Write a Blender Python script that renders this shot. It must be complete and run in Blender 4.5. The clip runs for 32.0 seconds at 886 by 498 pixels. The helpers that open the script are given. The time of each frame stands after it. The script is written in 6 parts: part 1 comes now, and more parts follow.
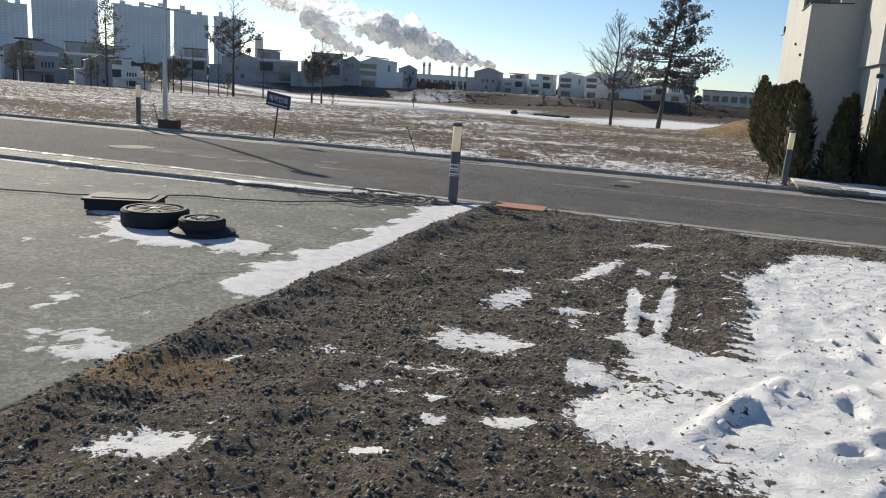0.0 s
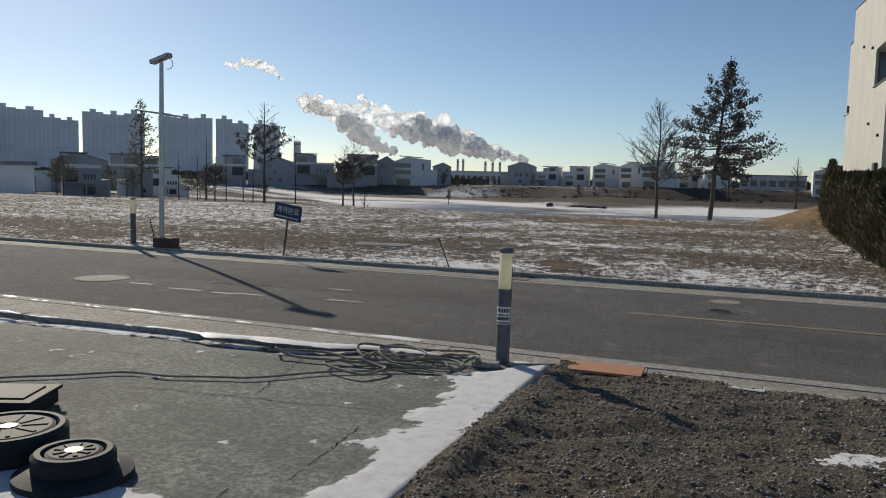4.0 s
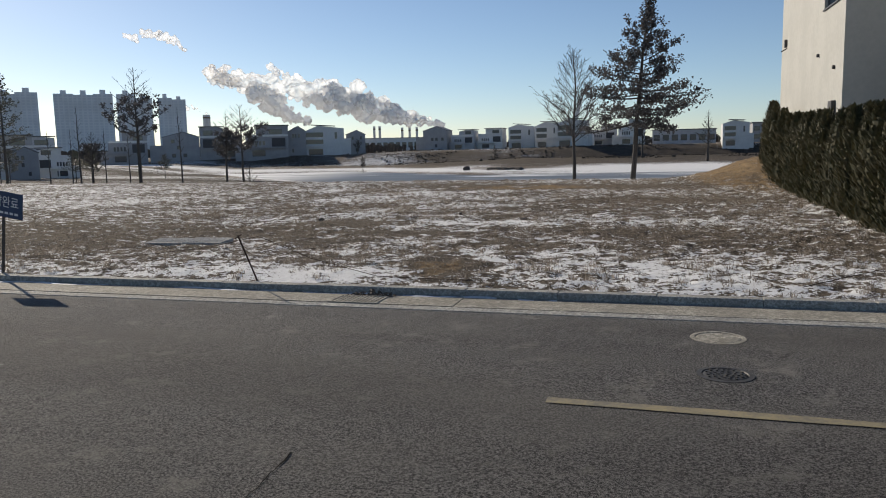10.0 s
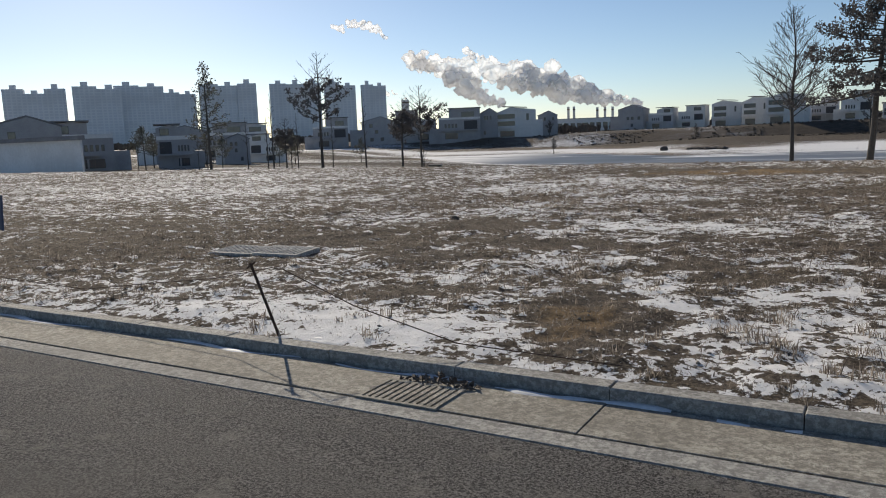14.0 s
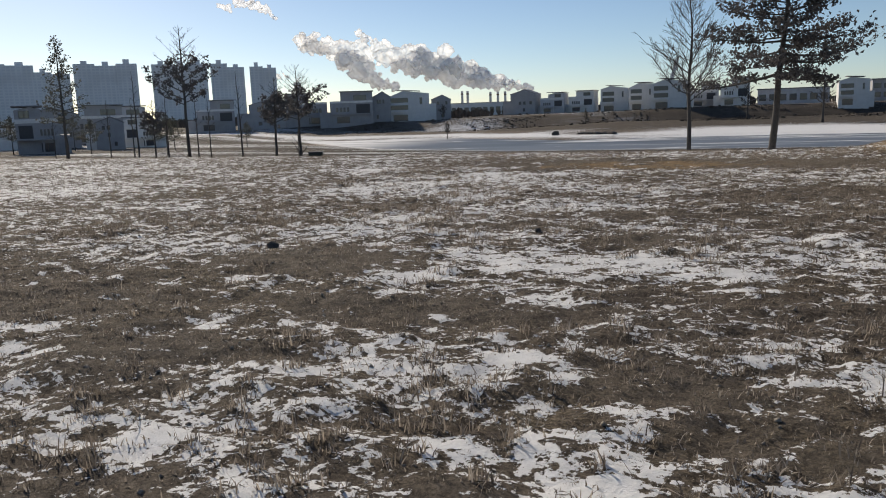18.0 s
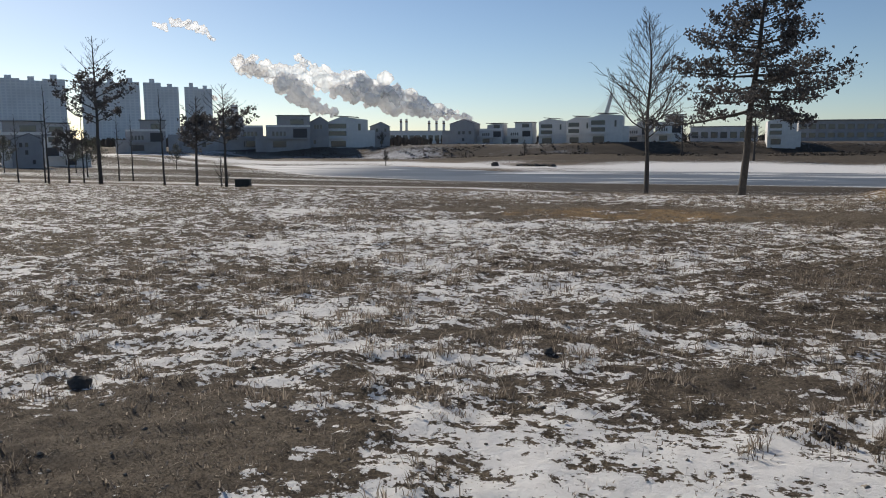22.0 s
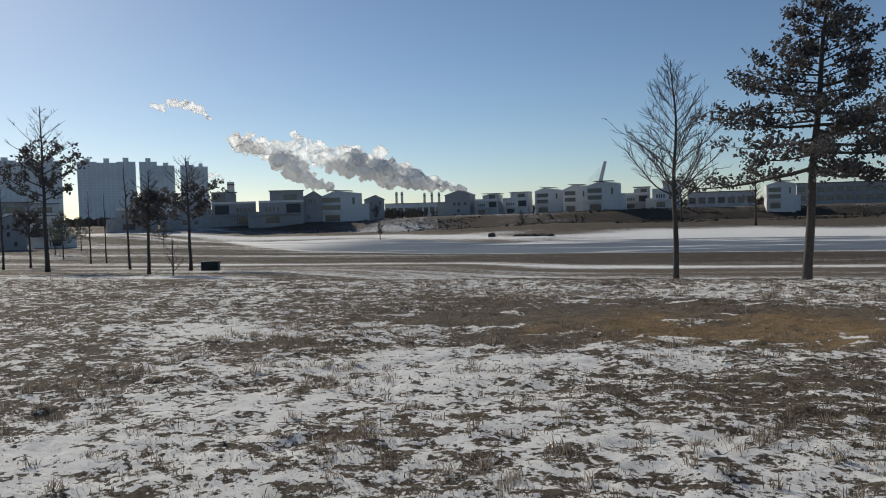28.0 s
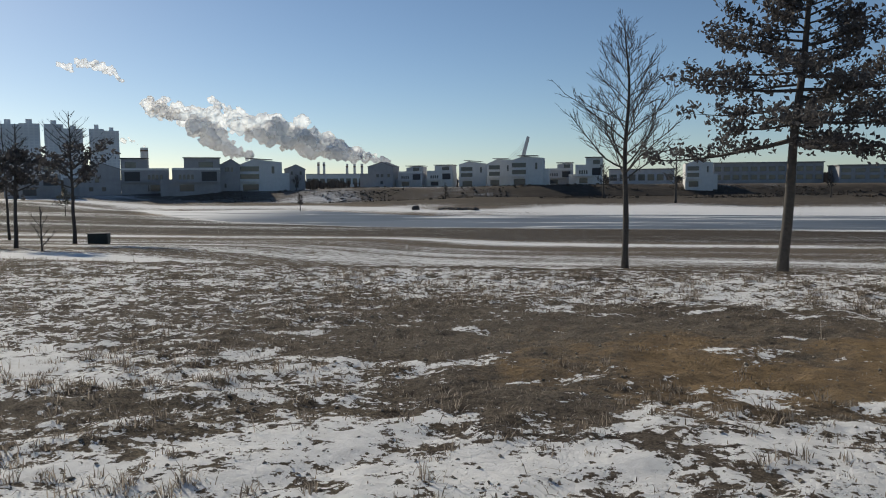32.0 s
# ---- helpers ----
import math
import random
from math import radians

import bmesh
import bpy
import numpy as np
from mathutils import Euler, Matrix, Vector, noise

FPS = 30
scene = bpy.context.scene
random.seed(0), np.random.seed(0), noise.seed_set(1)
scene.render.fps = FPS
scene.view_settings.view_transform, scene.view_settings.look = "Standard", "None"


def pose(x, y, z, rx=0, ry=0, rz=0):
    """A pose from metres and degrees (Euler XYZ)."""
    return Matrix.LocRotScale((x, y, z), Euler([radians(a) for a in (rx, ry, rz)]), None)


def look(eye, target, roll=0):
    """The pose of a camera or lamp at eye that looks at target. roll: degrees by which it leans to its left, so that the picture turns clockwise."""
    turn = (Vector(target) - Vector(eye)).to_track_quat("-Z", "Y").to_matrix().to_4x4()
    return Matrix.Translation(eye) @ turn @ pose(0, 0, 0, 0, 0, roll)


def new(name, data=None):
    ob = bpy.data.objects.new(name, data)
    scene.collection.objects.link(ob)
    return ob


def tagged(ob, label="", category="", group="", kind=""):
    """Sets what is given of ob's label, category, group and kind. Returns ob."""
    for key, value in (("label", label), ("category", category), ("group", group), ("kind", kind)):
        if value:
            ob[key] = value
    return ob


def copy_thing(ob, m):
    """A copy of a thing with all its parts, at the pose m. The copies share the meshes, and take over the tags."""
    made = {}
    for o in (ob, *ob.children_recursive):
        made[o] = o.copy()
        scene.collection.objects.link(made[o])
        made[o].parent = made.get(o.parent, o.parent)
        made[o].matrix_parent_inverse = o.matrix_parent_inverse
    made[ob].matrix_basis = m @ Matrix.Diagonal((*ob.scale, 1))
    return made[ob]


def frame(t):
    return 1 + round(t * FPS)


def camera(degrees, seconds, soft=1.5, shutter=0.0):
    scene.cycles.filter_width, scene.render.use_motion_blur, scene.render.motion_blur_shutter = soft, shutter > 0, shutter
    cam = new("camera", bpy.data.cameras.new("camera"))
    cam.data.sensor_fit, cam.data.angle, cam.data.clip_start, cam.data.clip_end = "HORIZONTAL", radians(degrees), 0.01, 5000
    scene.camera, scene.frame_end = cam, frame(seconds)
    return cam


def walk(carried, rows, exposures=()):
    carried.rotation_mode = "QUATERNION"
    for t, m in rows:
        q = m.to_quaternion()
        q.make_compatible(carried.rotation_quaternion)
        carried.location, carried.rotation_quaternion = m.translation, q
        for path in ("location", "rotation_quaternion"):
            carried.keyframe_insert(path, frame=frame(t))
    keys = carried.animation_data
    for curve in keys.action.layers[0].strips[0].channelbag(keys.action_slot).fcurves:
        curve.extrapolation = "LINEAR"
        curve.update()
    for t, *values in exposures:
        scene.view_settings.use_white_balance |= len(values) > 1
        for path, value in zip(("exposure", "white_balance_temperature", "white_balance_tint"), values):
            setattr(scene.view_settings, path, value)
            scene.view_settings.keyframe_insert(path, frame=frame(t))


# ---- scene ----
cam = camera(59.6, 32.0, 1.0)
METRES, EYE, TILT, LEAN, TURN = 31.25, 1.5, -1.15, 0.0, 18.8
ROWS = [
    (0.0, 0.0, 0.0, 0.0, 0.68, -10.73, -3.6),
    (0.5, 0.0026, 0.0129, 0.0004, -0.35, -8.87, -3.42),
    (1.0, 0.0042, 0.0248, 0.0029, 1.85, -6.93, -3.01),
    (1.5, 0.0025, 0.0376, 0.0032, 0.3, -4.64, -3.69),
    (2.0, 0.0013, 0.0509, 0.0019, 2.98, -4.72, -3.56),
    (2.5, 0.0002, 0.0641, 0.0035, 7.17, -5.26, -3.76),
    (4.5, -0.001, 0.1175, 0.0068, 2.15, -2.83, -0.92),
    (5.0, 0.0036, 0.1329, 0.007, 1.2, 0.12, -1.17),
    (5.5, 0.0069, 0.1491, 0.0053, -5.68, 0.1, -2.11),
    (6.0, 0.0096, 0.1656, 0.0047, -7.06, -2.03, -1.91),
    (6.5, 0.0135, 0.1813, 0.0054, -7.17, -5.0, -1.37),
    (7.0, 0.0164, 0.1966, 0.0057, -8.35, -5.56, -1.11),
    (7.5, 0.02, 0.2138, 0.0045, -6.95, -7.27, -0.26),
    (8.0, 0.0223, 0.2302, 0.0047, -6.0, -8.77, -0.02),
    (8.5, 0.0246, 0.2448, 0.0060, -6.82, -9.18, 0.46),
    (9.0, 0.0285, 0.2569, 0.0068, -6.58, -9.18, 0.52),
    (9.5, 0.0309, 0.2702, 0.0077, -6.95, -5.92, 0.4),
    (10.0, 0.0324, 0.2861, 0.0061, -2.73, -6.34, 1.26),
    (10.5, 0.0351, 0.3011, 0.0063, 1.63, -6.79, 1.8),
    (11.0, 0.0384, 0.3147, 0.0061, 1.38, -6.26, 1.87),
    (11.5, 0.0437, 0.3311, 0.0048, 3.93, -6.58, 2.31),
    (12.0, 0.0499, 0.3479, 0.0038, -5.11, -7.72, 0.18),
    (12.5, 0.0537, 0.3643, 0.0038, -9.6, -7.09, 0.77),
    (13.0, 0.054, 0.3799, 0.0054, 3.0, -6.24, 1.89),
    (13.5, 0.052, 0.3964, 0.0053, 10.3, -6.81, 2.36),
    (15.5, 0.0498, 0.4603, 0.0078, 12.24, -7.71, 1.75),
    (16.0, 0.05, 0.4796, 0.0075, 5.63, -8.61, 0.89),
    (16.5, 0.0523, 0.4975, 0.0082, 4.52, -8.83, 1.46),
    (17.0, 0.0524, 0.5145, 0.0076, 3.66, -9.17, 1.23),
    (17.5, 0.054, 0.5307, 0.0082, 3.51, -8.66, 1.8),
    (18.0, 0.0549, 0.546, 0.0083, 3.75, -8.7, 1.92),
    (18.5, 0.0549, 0.5603, 0.0107, 1.88, -7.85, 1.6),
    (19.0, 0.0545, 0.5754, 0.0107, 4.28, -8.16, 1.28),
    (19.5, 0.0515, 0.5911, 0.0096, 4.14, -8.74, 0.71),
    (20.0, 0.0506, 0.6064, 0.0107, 2.55, -8.07, 0.6),
    (20.5, 0.0492, 0.6219, 0.0115, 2.39, -7.9, 0.62),
    (21.0, 0.0468, 0.638, 0.0124, -0.02, -8.97, 0.52),
    (21.5, 0.0467, 0.6532, 0.0134, -0.23, -9.05, 0.7),
    (22.0, 0.0445, 0.6679, 0.0136, -0.79, -6.77, 0.27),
    (22.5, 0.0446, 0.683, 0.0147, -0.88, -3.11, 0.55),
    (23.0, 0.0452, 0.6989, 0.0155, -0.03, -2.96, 0.27),
    (23.5, 0.0441, 0.7155, 0.0155, -1.39, -2.9, -0.05),
    (24.0, 0.0441, 0.732, 0.0151, -0.62, -3.24, -0.27),
    (24.5, 0.0418, 0.7487, 0.0146, 1.61, -4.05, -0.71),
    (25.0, 0.0429, 0.7647, 0.0158, 2.57, -2.42, -0.6),
    (25.5, 0.0455, 0.7812, 0.0157, 1.92, -1.15, 0.09),
    (26.0, 0.0475, 0.7978, 0.0166, -1.81, -0.72, 0.52),
    (26.5, 0.0502, 0.8143, 0.017, -1.47, -1.28, 0.88),
    (28.5, 0.0529, 0.8763, 0.0193, -1.1, -1.8, 1.69),
    (29.0, 0.0534, 0.8923, 0.0195, -1.54, -2.72, 0.72),
    (29.5, 0.0519, 0.9081, 0.0187, -2.75, -3.48, 0.11),
    (30.0, 0.0512, 0.9237, 0.0189, -3.36, -3.64, 0.79),
    (30.5, 0.0511, 0.9396, 0.0198, -2.58, -3.69, 0.23),
    (31.0, 0.0511, 0.9561, 0.0202, -3.68, -3.76, 0.08),
    (31.5, 0.053, 0.9723, 0.0201, -3.38, -3.57, 0.67),
    (32.0, 0.0541, 0.9879, 0.0194, -6.79, -3.66, 0.54),
]
walk(cam, [(t, pose(0, 0, EYE, TILT, LEAN, TURN) @ pose(METRES * x, METRES * y, METRES * z, 90 + pitch, roll, yaw)) for t, x, y, z, yaw, pitch, roll in ROWS],
     exposures=((0.0, 0.28, 6500, 8.0), (1.0, -0.1, 6600, 8.5), (1.5, -0.15, 6600, 8.5), (5.0, -0.25, 6600, 8.5), (7.5, 0.1, 6600, 9.0), (9.0, 0.2, 6700, 10.0), (10.5, -0.2, 6600, 10.0), (13.0, -0.05, 6600, 10.0), (16.0, -0.26, 6700, 10.0), (18.0, -0.13, 6700, 10.5), (20.0, -0.15, 6700, 10.5), (22.0, -0.15, 6600, 10.0), (23.2, -0.38, 6400, 9.0), (26.0, -0.35, 6400, 8.0), (29.0, -0.37, 6500, 7.0), (31.0, -0.28, 6500, 7.0), (32.0, -0.32, 6500, 7.0)))


# ---- light ----
SUN_AZ, SUN_EL = radians(-53), radians(25)      # azimuth from +y towards +x
world = bpy.data.worlds.new("sky")
scene.world = world
world.use_nodes = True
wn = world.node_tree.nodes
sky = wn.new("ShaderNodeTexSky")
sky.sky_type, sky.sun_disc = "NISHITA", False
sky.sun_elevation, sky.sun_rotation = SUN_EL, SUN_AZ
sky.air_density, sky.dust_density, sky.ozone_density = 0.75, 0.2, 2.7
wn["Background"].inputs["Strength"].default_value = 0.1
world.node_tree.links.new(sky.outputs[0], wn["Background"].inputs["Color"])
sun_data = bpy.data.lights.new("sun", "SUN")
sun_data.energy, sun_data.angle, sun_data.color = 5.0, radians(0.6), (1.0, 0.9, 0.75)
sun = new("sun", sun_data)
sun_way = Vector((math.sin(SUN_AZ) * math.cos(SUN_EL), math.cos(SUN_AZ) * math.cos(SUN_EL), math.sin(SUN_EL)))
sun.matrix_world = look(sun_way * 50, (0, 0, 0))


# ---- materials ----
class Nodes:
    """A small helper to wire a node material."""

    def __init__(self, name):
        self.mat = bpy.data.materials.new(name)
        self.mat.use_nodes = True
        self.tree = self.mat.node_tree
        self.bsdf = self.tree.nodes["Principled BSDF"]
        self.place = self.tree.nodes.new("ShaderNodeTexCoord").outputs["Object"]

    def node(self, kind, **values):
        n = self.tree.nodes.new(kind)
        for key, value in values.items():
            if key in n.inputs:
                self.put(n.inputs[key], value)
        return n

    def put(self, socket, value):
        if isinstance(value, bpy.types.NodeSocket):
            self.tree.links.new(value, socket)
        else:
            socket.default_value = value

    def noise(self, scale, detail=6.0, rough=0.6, stretch=(1, 1, 1), distort=0.0):
        place = self.place
        if stretch != (1, 1, 1):
            m = self.tree.nodes.new("ShaderNodeMapping")
            m.inputs["Scale"].default_value = stretch
            self.tree.links.new(self.place, m.inputs["Vector"])
            place = m.outputs[0]
        n = self.node("ShaderNodeTexNoise", Vector=place, Scale=scale, Detail=detail, Roughness=rough, Distortion=distort)
        return n.outputs["Fac"]

    def voronoi(self, scale, what="Distance"):
        return self.node("ShaderNodeTexVoronoi", Vector=self.place, Scale=scale).outputs[what]

    def attr(self, name):
        n = self.tree.nodes.new("ShaderNodeAttribute")
        n.attribute_name = name
        return n.outputs["Fac"]

    def math(self, op, a, b=0.0, c=0.0):
        n = self.tree.nodes.new("ShaderNodeMath")
        n.operation = op
        for s, v in zip(n.inputs, (a, b, c)):
            self.put(s, v)
        return n.outputs[0]

    def step(self, value, low, high, to_low=0.0, to_high=1.0):
        n = self.tree.nodes.new("ShaderNodeMapRange")
        n.interpolation_type = "SMOOTHSTEP"
        for s, v in zip(n.inputs, (value, low, high, to_low, to_high)):
            self.put(s, v)
        return n.outputs[0]

    def mix(self, fac, a, b):
        n = self.tree.nodes.new("ShaderNodeMix")
        n.data_type = "RGBA"
        self.put(n.inputs["Factor"], fac)
        for s, v in ((n.inputs["A"], a), (n.inputs["B"], b)):
            self.put(s, (*v, 1) if isinstance(v, tuple) and len(v) == 3 else v)
        return n.outputs["Result"]

    def random(self):
        return self.tree.nodes.new("ShaderNodeObjectInfo").outputs["Random"]

    def island(self):
        return self.tree.nodes.new("ShaderNodeNewGeometry").outputs["Random Per Island"]

    def done(self, colour, rough=0.8, bump=None, strength=0.3, depth=0.01, metal=0.0, spec=0.4):
        b = self.bsdf
        self.put(b.inputs["Base Color"], (*colour, 1) if isinstance(colour, tuple) else colour)
        self.put(b.inputs["Roughness"], rough)
        self.put(b.inputs["Metallic"], metal)
        self.put(b.inputs["Specular IOR Level"], spec)
        if bump is not None:
            n = self.node("ShaderNodeBump", Strength=strength, Distance=depth, Height=bump)
            self.tree.links.new(n.outputs[0], b.inputs["Normal"])
        return self.mat


def two_tone(name, a, b, scale, rough=0.75, bump_scale=None, depth=0.004, metal=0.0, detail=6.0, spread=0.12, spec=0.4, vary=0.0):
    """Two colours mixed by noise at two scales, with fine relief."""
    n = Nodes(name)
    f = n.math("MULTIPLY_ADD", n.noise(scale * 9, 4), 0.4, n.math("MULTIPLY", n.noise(scale, detail), 0.6))
    c = n.mix(n.step(f, 0.5 - spread, 0.5 + spread), a, b)
    if vary:
        c = n.mix(n.math("MULTIPLY", n.random(), vary), c, tuple(0.45 * v for v in a))
    return n.done(c, rough, n.noise(bump_scale or scale * 12, 5), 0.4, depth, metal, spec)


def ground_material():
    """Bare soil, gravel and dead grass with thin snow where the snow attribute lies high."""
    n = Nodes("winter_ground")
    grain, clods, lumps, broad = n.noise(60, 6, 0.75), n.noise(6, 8, 0.75), n.noise(19, 7, 0.75), n.noise(0.6, 5)
    soil = n.mix(n.step(broad, 0.35, 0.65), (0.2, 0.165, 0.134), (0.15, 0.124, 0.104))
    soil = n.mix(n.step(clods, 0.44, 0.6), soil, (0.272, 0.226, 0.182))
    straw = n.mix(n.step(n.noise(24, 8, 0.8, (1, 1.5, 1)), 0.42, 0.58), (0.1, 0.082, 0.065), (0.36, 0.295, 0.21))
    gravel = n.mix(n.step(n.voronoi(26), 0.1, 0.6), (0.34, 0.305, 0.26), (0.2, 0.176, 0.148))
    gravel = n.mix(n.step(n.noise(1.6, 6, 0.7), 0.48, 0.62, 0, 0.75), gravel, (0.27, 0.222, 0.16))
    tan = n.mix(n.step(n.noise(1.7, 8, 0.75), 0.4, 0.62), (0.37, 0.262, 0.15), (0.27, 0.195, 0.122))
    c = n.mix(n.math("MULTIPLY", n.attr("grass"), n.step(n.noise(2.6, 7, 0.72), 0.38, 0.56)), soil, straw)
    c = n.mix(n.math("MULTIPLY", n.attr("bald"), n.step(n.noise(3.0, 6, 0.7), 0.3, 0.6, 0.4, 0.9)), c, (0.27, 0.235, 0.192))
    c = n.mix(n.attr("gravel"), c, gravel)
    c = n.mix(n.math("MULTIPLY", n.attr("scrub"), n.step(n.noise(0.35, 6, 0.7), 0.3, 0.6, 0.55, 1.0)), c, (0.055, 0.047, 0.041))
    # Near-black specks: dark soil, with small shadows between tufts put into the colour.
    c = n.mix(n.math("MULTIPLY", n.step(lumps, 0.47, 0.62, 0.0, 0.8), n.math("MULTIPLY_ADD", n.attr("bald"), -0.8, 1.0)), c, (0.04, 0.033, 0.027))
    c = n.mix(n.step(grain, 0.42, 0.64, 0.0, 0.55), c, (0.04, 0.033, 0.027))
    c = n.mix(n.step(n.noise(38, 6, 0.8), 0.56, 0.66, 0.0, 0.55), c, (0.4, 0.345, 0.285))
    tan = n.mix(n.step(lumps, 0.52, 0.64, 0.0, 0.5), tan, (0.07, 0.055, 0.04))
    c = n.mix(n.step(n.math("MULTIPLY_ADD", n.math("SUBTRACT", clods, 0.5), 1.2, n.attr("tan")), 0.3, 0.75), c, tan)
    amp = n.math("MULTIPLY_ADD", n.attr("gravel"), -0.8, 1.7)
    patch = n.math("MULTIPLY", n.math("SUBTRACT", n.noise(4.4, 8, 0.66, (0.8, 1.05, 1)), 0.5), amp)
    crumbs = n.math("MULTIPLY", n.math("SUBTRACT", n.noise(18, 6, 0.7), 0.5), n.math("MULTIPLY_ADD", n.attr("gravel"), 0.3, 1.4))
    streak = n.math("MULTIPLY", n.math("SUBTRACT", n.noise(0.5, 7, 0.7, (0.4, 1.3, 1)), 0.5), n.math("MULTIPLY", amp, 0.38))
    edge = n.math("ADD", n.math("ADD", n.attr("snow"), streak), n.math("ADD", patch, crumbs))
    snow = n.step(edge, 0.505, 0.53)
    white = n.mix(n.step(n.noise(11, 6, 0.7), 0.38, 0.68), (0.84, 0.835, 0.825), (0.74, 0.732, 0.72))
    c = n.mix(snow, c, white)
    relief = n.math("MULTIPLY_ADD", n.noise(75, 5, 0.75), 0.4, n.math("MULTIPLY_ADD", n.noise(11, 8, 0.75), 1.6, n.math("MULTIPLY", n.step(edge, 0.42, 0.6), 0.25)))
    return n.done(c, n.step(snow, 0, 1, 0.95, 0.8), relief, n.step(snow, 0, 1, 1.0, 0.5), 0.07, 0.0, 0.08)


def asphalt_material():
    n = Nodes("worn_asphalt")
    fine, grit, patch = n.noise(150, 4, 0.8), n.noise(70, 5, 0.9), n.noise(0.5, 6, 0.65, (0.5, 1.4, 1))
    c = n.mix(n.step(grit, 0.45, 0.56), (0.03, 0.0288, 0.028), (0.36, 0.342, 0.325))
    c = n.mix(n.step(fine, 0.4, 0.6, 0, 0.5), c, (0.03, 0.029, 0.028))
    c = n.mix(n.step(patch, 0.4, 0.66, 0.0, 0.4), c, (0.19, 0.18, 0.163))
    c = n.mix(n.step(n.noise(2.6, 7, 0.75), 0.54, 0.68, 0, 0.6), c, (0.29, 0.275, 0.248))
    c = n.mix(n.step(n.noise(0.25, 3, 0.5, (0.3, 2.0, 1)), 0.5, 0.66, 0, 0.35), c, (0.07, 0.065, 0.062))
    return n.done(c, 0.9, grit, 1.0, 0.022, 0.0, 0.15)


def concrete_material(name, a, b, wet=0.0, snow=False):
    n = Nodes(name)
    broad, fine = n.noise(0.9, 6, 0.65), n.noise(45, 6, 0.8, (0.6, 1.6, 1))
    c = n.mix(n.step(broad, 0.38, 0.62), a, b)
    c = n.mix(n.step(n.noise(26, 7, 0.8), 0.42, 0.58, 0.0, 0.8), c, tuple(0.36 * v for v in b))
    c = n.mix(n.step(fine, 0.38, 0.62, 0.0, 0.5), c, tuple(0.5 * v for v in b))
    c = n.mix(n.step(n.noise(5.5, 7, 0.72, (1, 1.7, 1)), 0.46, 0.62, 0.0, 0.5), c, tuple(0.55 * v for v in b))
    c = n.mix(n.step(n.noise(3.2, 4, 0.5, (1, 1.5, 1)), 0.6, 0.68, 0, wet), c, tuple(0.5 * v for v in b))
    rough = 0.85
    if snow:
        edge = n.math("ADD", n.attr("snow"), n.math("MULTIPLY", n.math("SUBTRACT", n.noise(6, 8, 0.75), 0.5), 0.95))
        s = n.step(edge, 0.47, 0.54)
        c = n.mix(s, c, n.mix(n.step(n.noise(9, 6, 0.7), 0.4, 0.7), (0.72, 0.72, 0.73), (0.58, 0.57, 0.56)))
    return n.done(c, rough, fine, 0.9, 0.008, 0.0, 0.2)


def steam_material(name, clear_share, translucent_share):
    n = Nodes(name)
    tree = n.tree
    n.done((0.95, 0.97, 0.99), 1.0, None, spec=0.0)
    through_it = tree.nodes.new("ShaderNodeBsdfTranslucent")
    through_it.inputs["Color"].default_value = (0.98, 0.98, 0.98, 1)
    clear = tree.nodes.new("ShaderNodeBsdfTransparent")
    mixed, thin = tree.nodes.new("ShaderNodeMixShader"), tree.nodes.new("ShaderNodeMixShader")
    mixed.inputs[0].default_value = translucent_share
    tree.links.new(n.bsdf.outputs[0], mixed.inputs[1])
    tree.links.new(through_it.outputs[0], mixed.inputs[2])
    thin.inputs[0].default_value = clear_share
    tree.links.new(mixed.outputs[0], thin.inputs[1])
    tree.links.new(clear.outputs[0], thin.inputs[2])
    tree.links.new(thin.outputs[0], tree.nodes["Material Output"].inputs["Surface"])
    return n.mat


def ice_material():
    """Grey-blue ice with thin snow blown across it in streaks."""
    n = Nodes("pond_ice")
    c = n.mix(n.step(n.noise(0.03, 5, 0.6, (0.5, 1.4, 1)), 0.42, 0.6), (0.085, 0.095, 0.105), (0.15, 0.16, 0.172))
    drift = n.step(n.noise(0.05, 7, 0.65, (0.35, 2.2, 1), 0.6), 0.55, 0.63)
    west = n.step(n.node("ShaderNodeSeparateXYZ", Vector=n.place).outputs["X"], -112, -72, 1.0, 0.0)
    drift = n.math("MAXIMUM", drift, n.math("MULTIPLY", west, n.step(n.noise(0.08, 5, 0.6, (0.4, 1.6, 1)), 0.34, 0.46)))
    c = n.mix(drift, c, (0.78, 0.78, 0.78))
    return n.done(c, n.step(drift, 0, 1, 0.45, 0.8), n.noise(2.0, 5), 0.25, 0.03, 0.0, 0.2)


def leafy(name, a, b, scale, share=0.4):
    """Thin dry plant matter that lets some light through."""
    m = two_tone(name, a, b, scale, 0.8)
    tree = m.node_tree
    bsdf, out = tree.nodes["Principled BSDF"], tree.nodes["Material Output"]
    lit, mixed = tree.nodes.new("ShaderNodeBsdfTranslucent"), tree.nodes.new("ShaderNodeMixShader")
    tree.links.new(bsdf.inputs["Base Color"].links[0].from_socket, lit.inputs["Color"])
    mixed.inputs[0].default_value = share
    for s, k in ((bsdf.outputs[0], 1), (lit.outputs[0], 2)):
        tree.links.new(s, mixed.inputs[k])
    tree.links.new(mixed.outputs[0], out.inputs["Surface"])
    return m


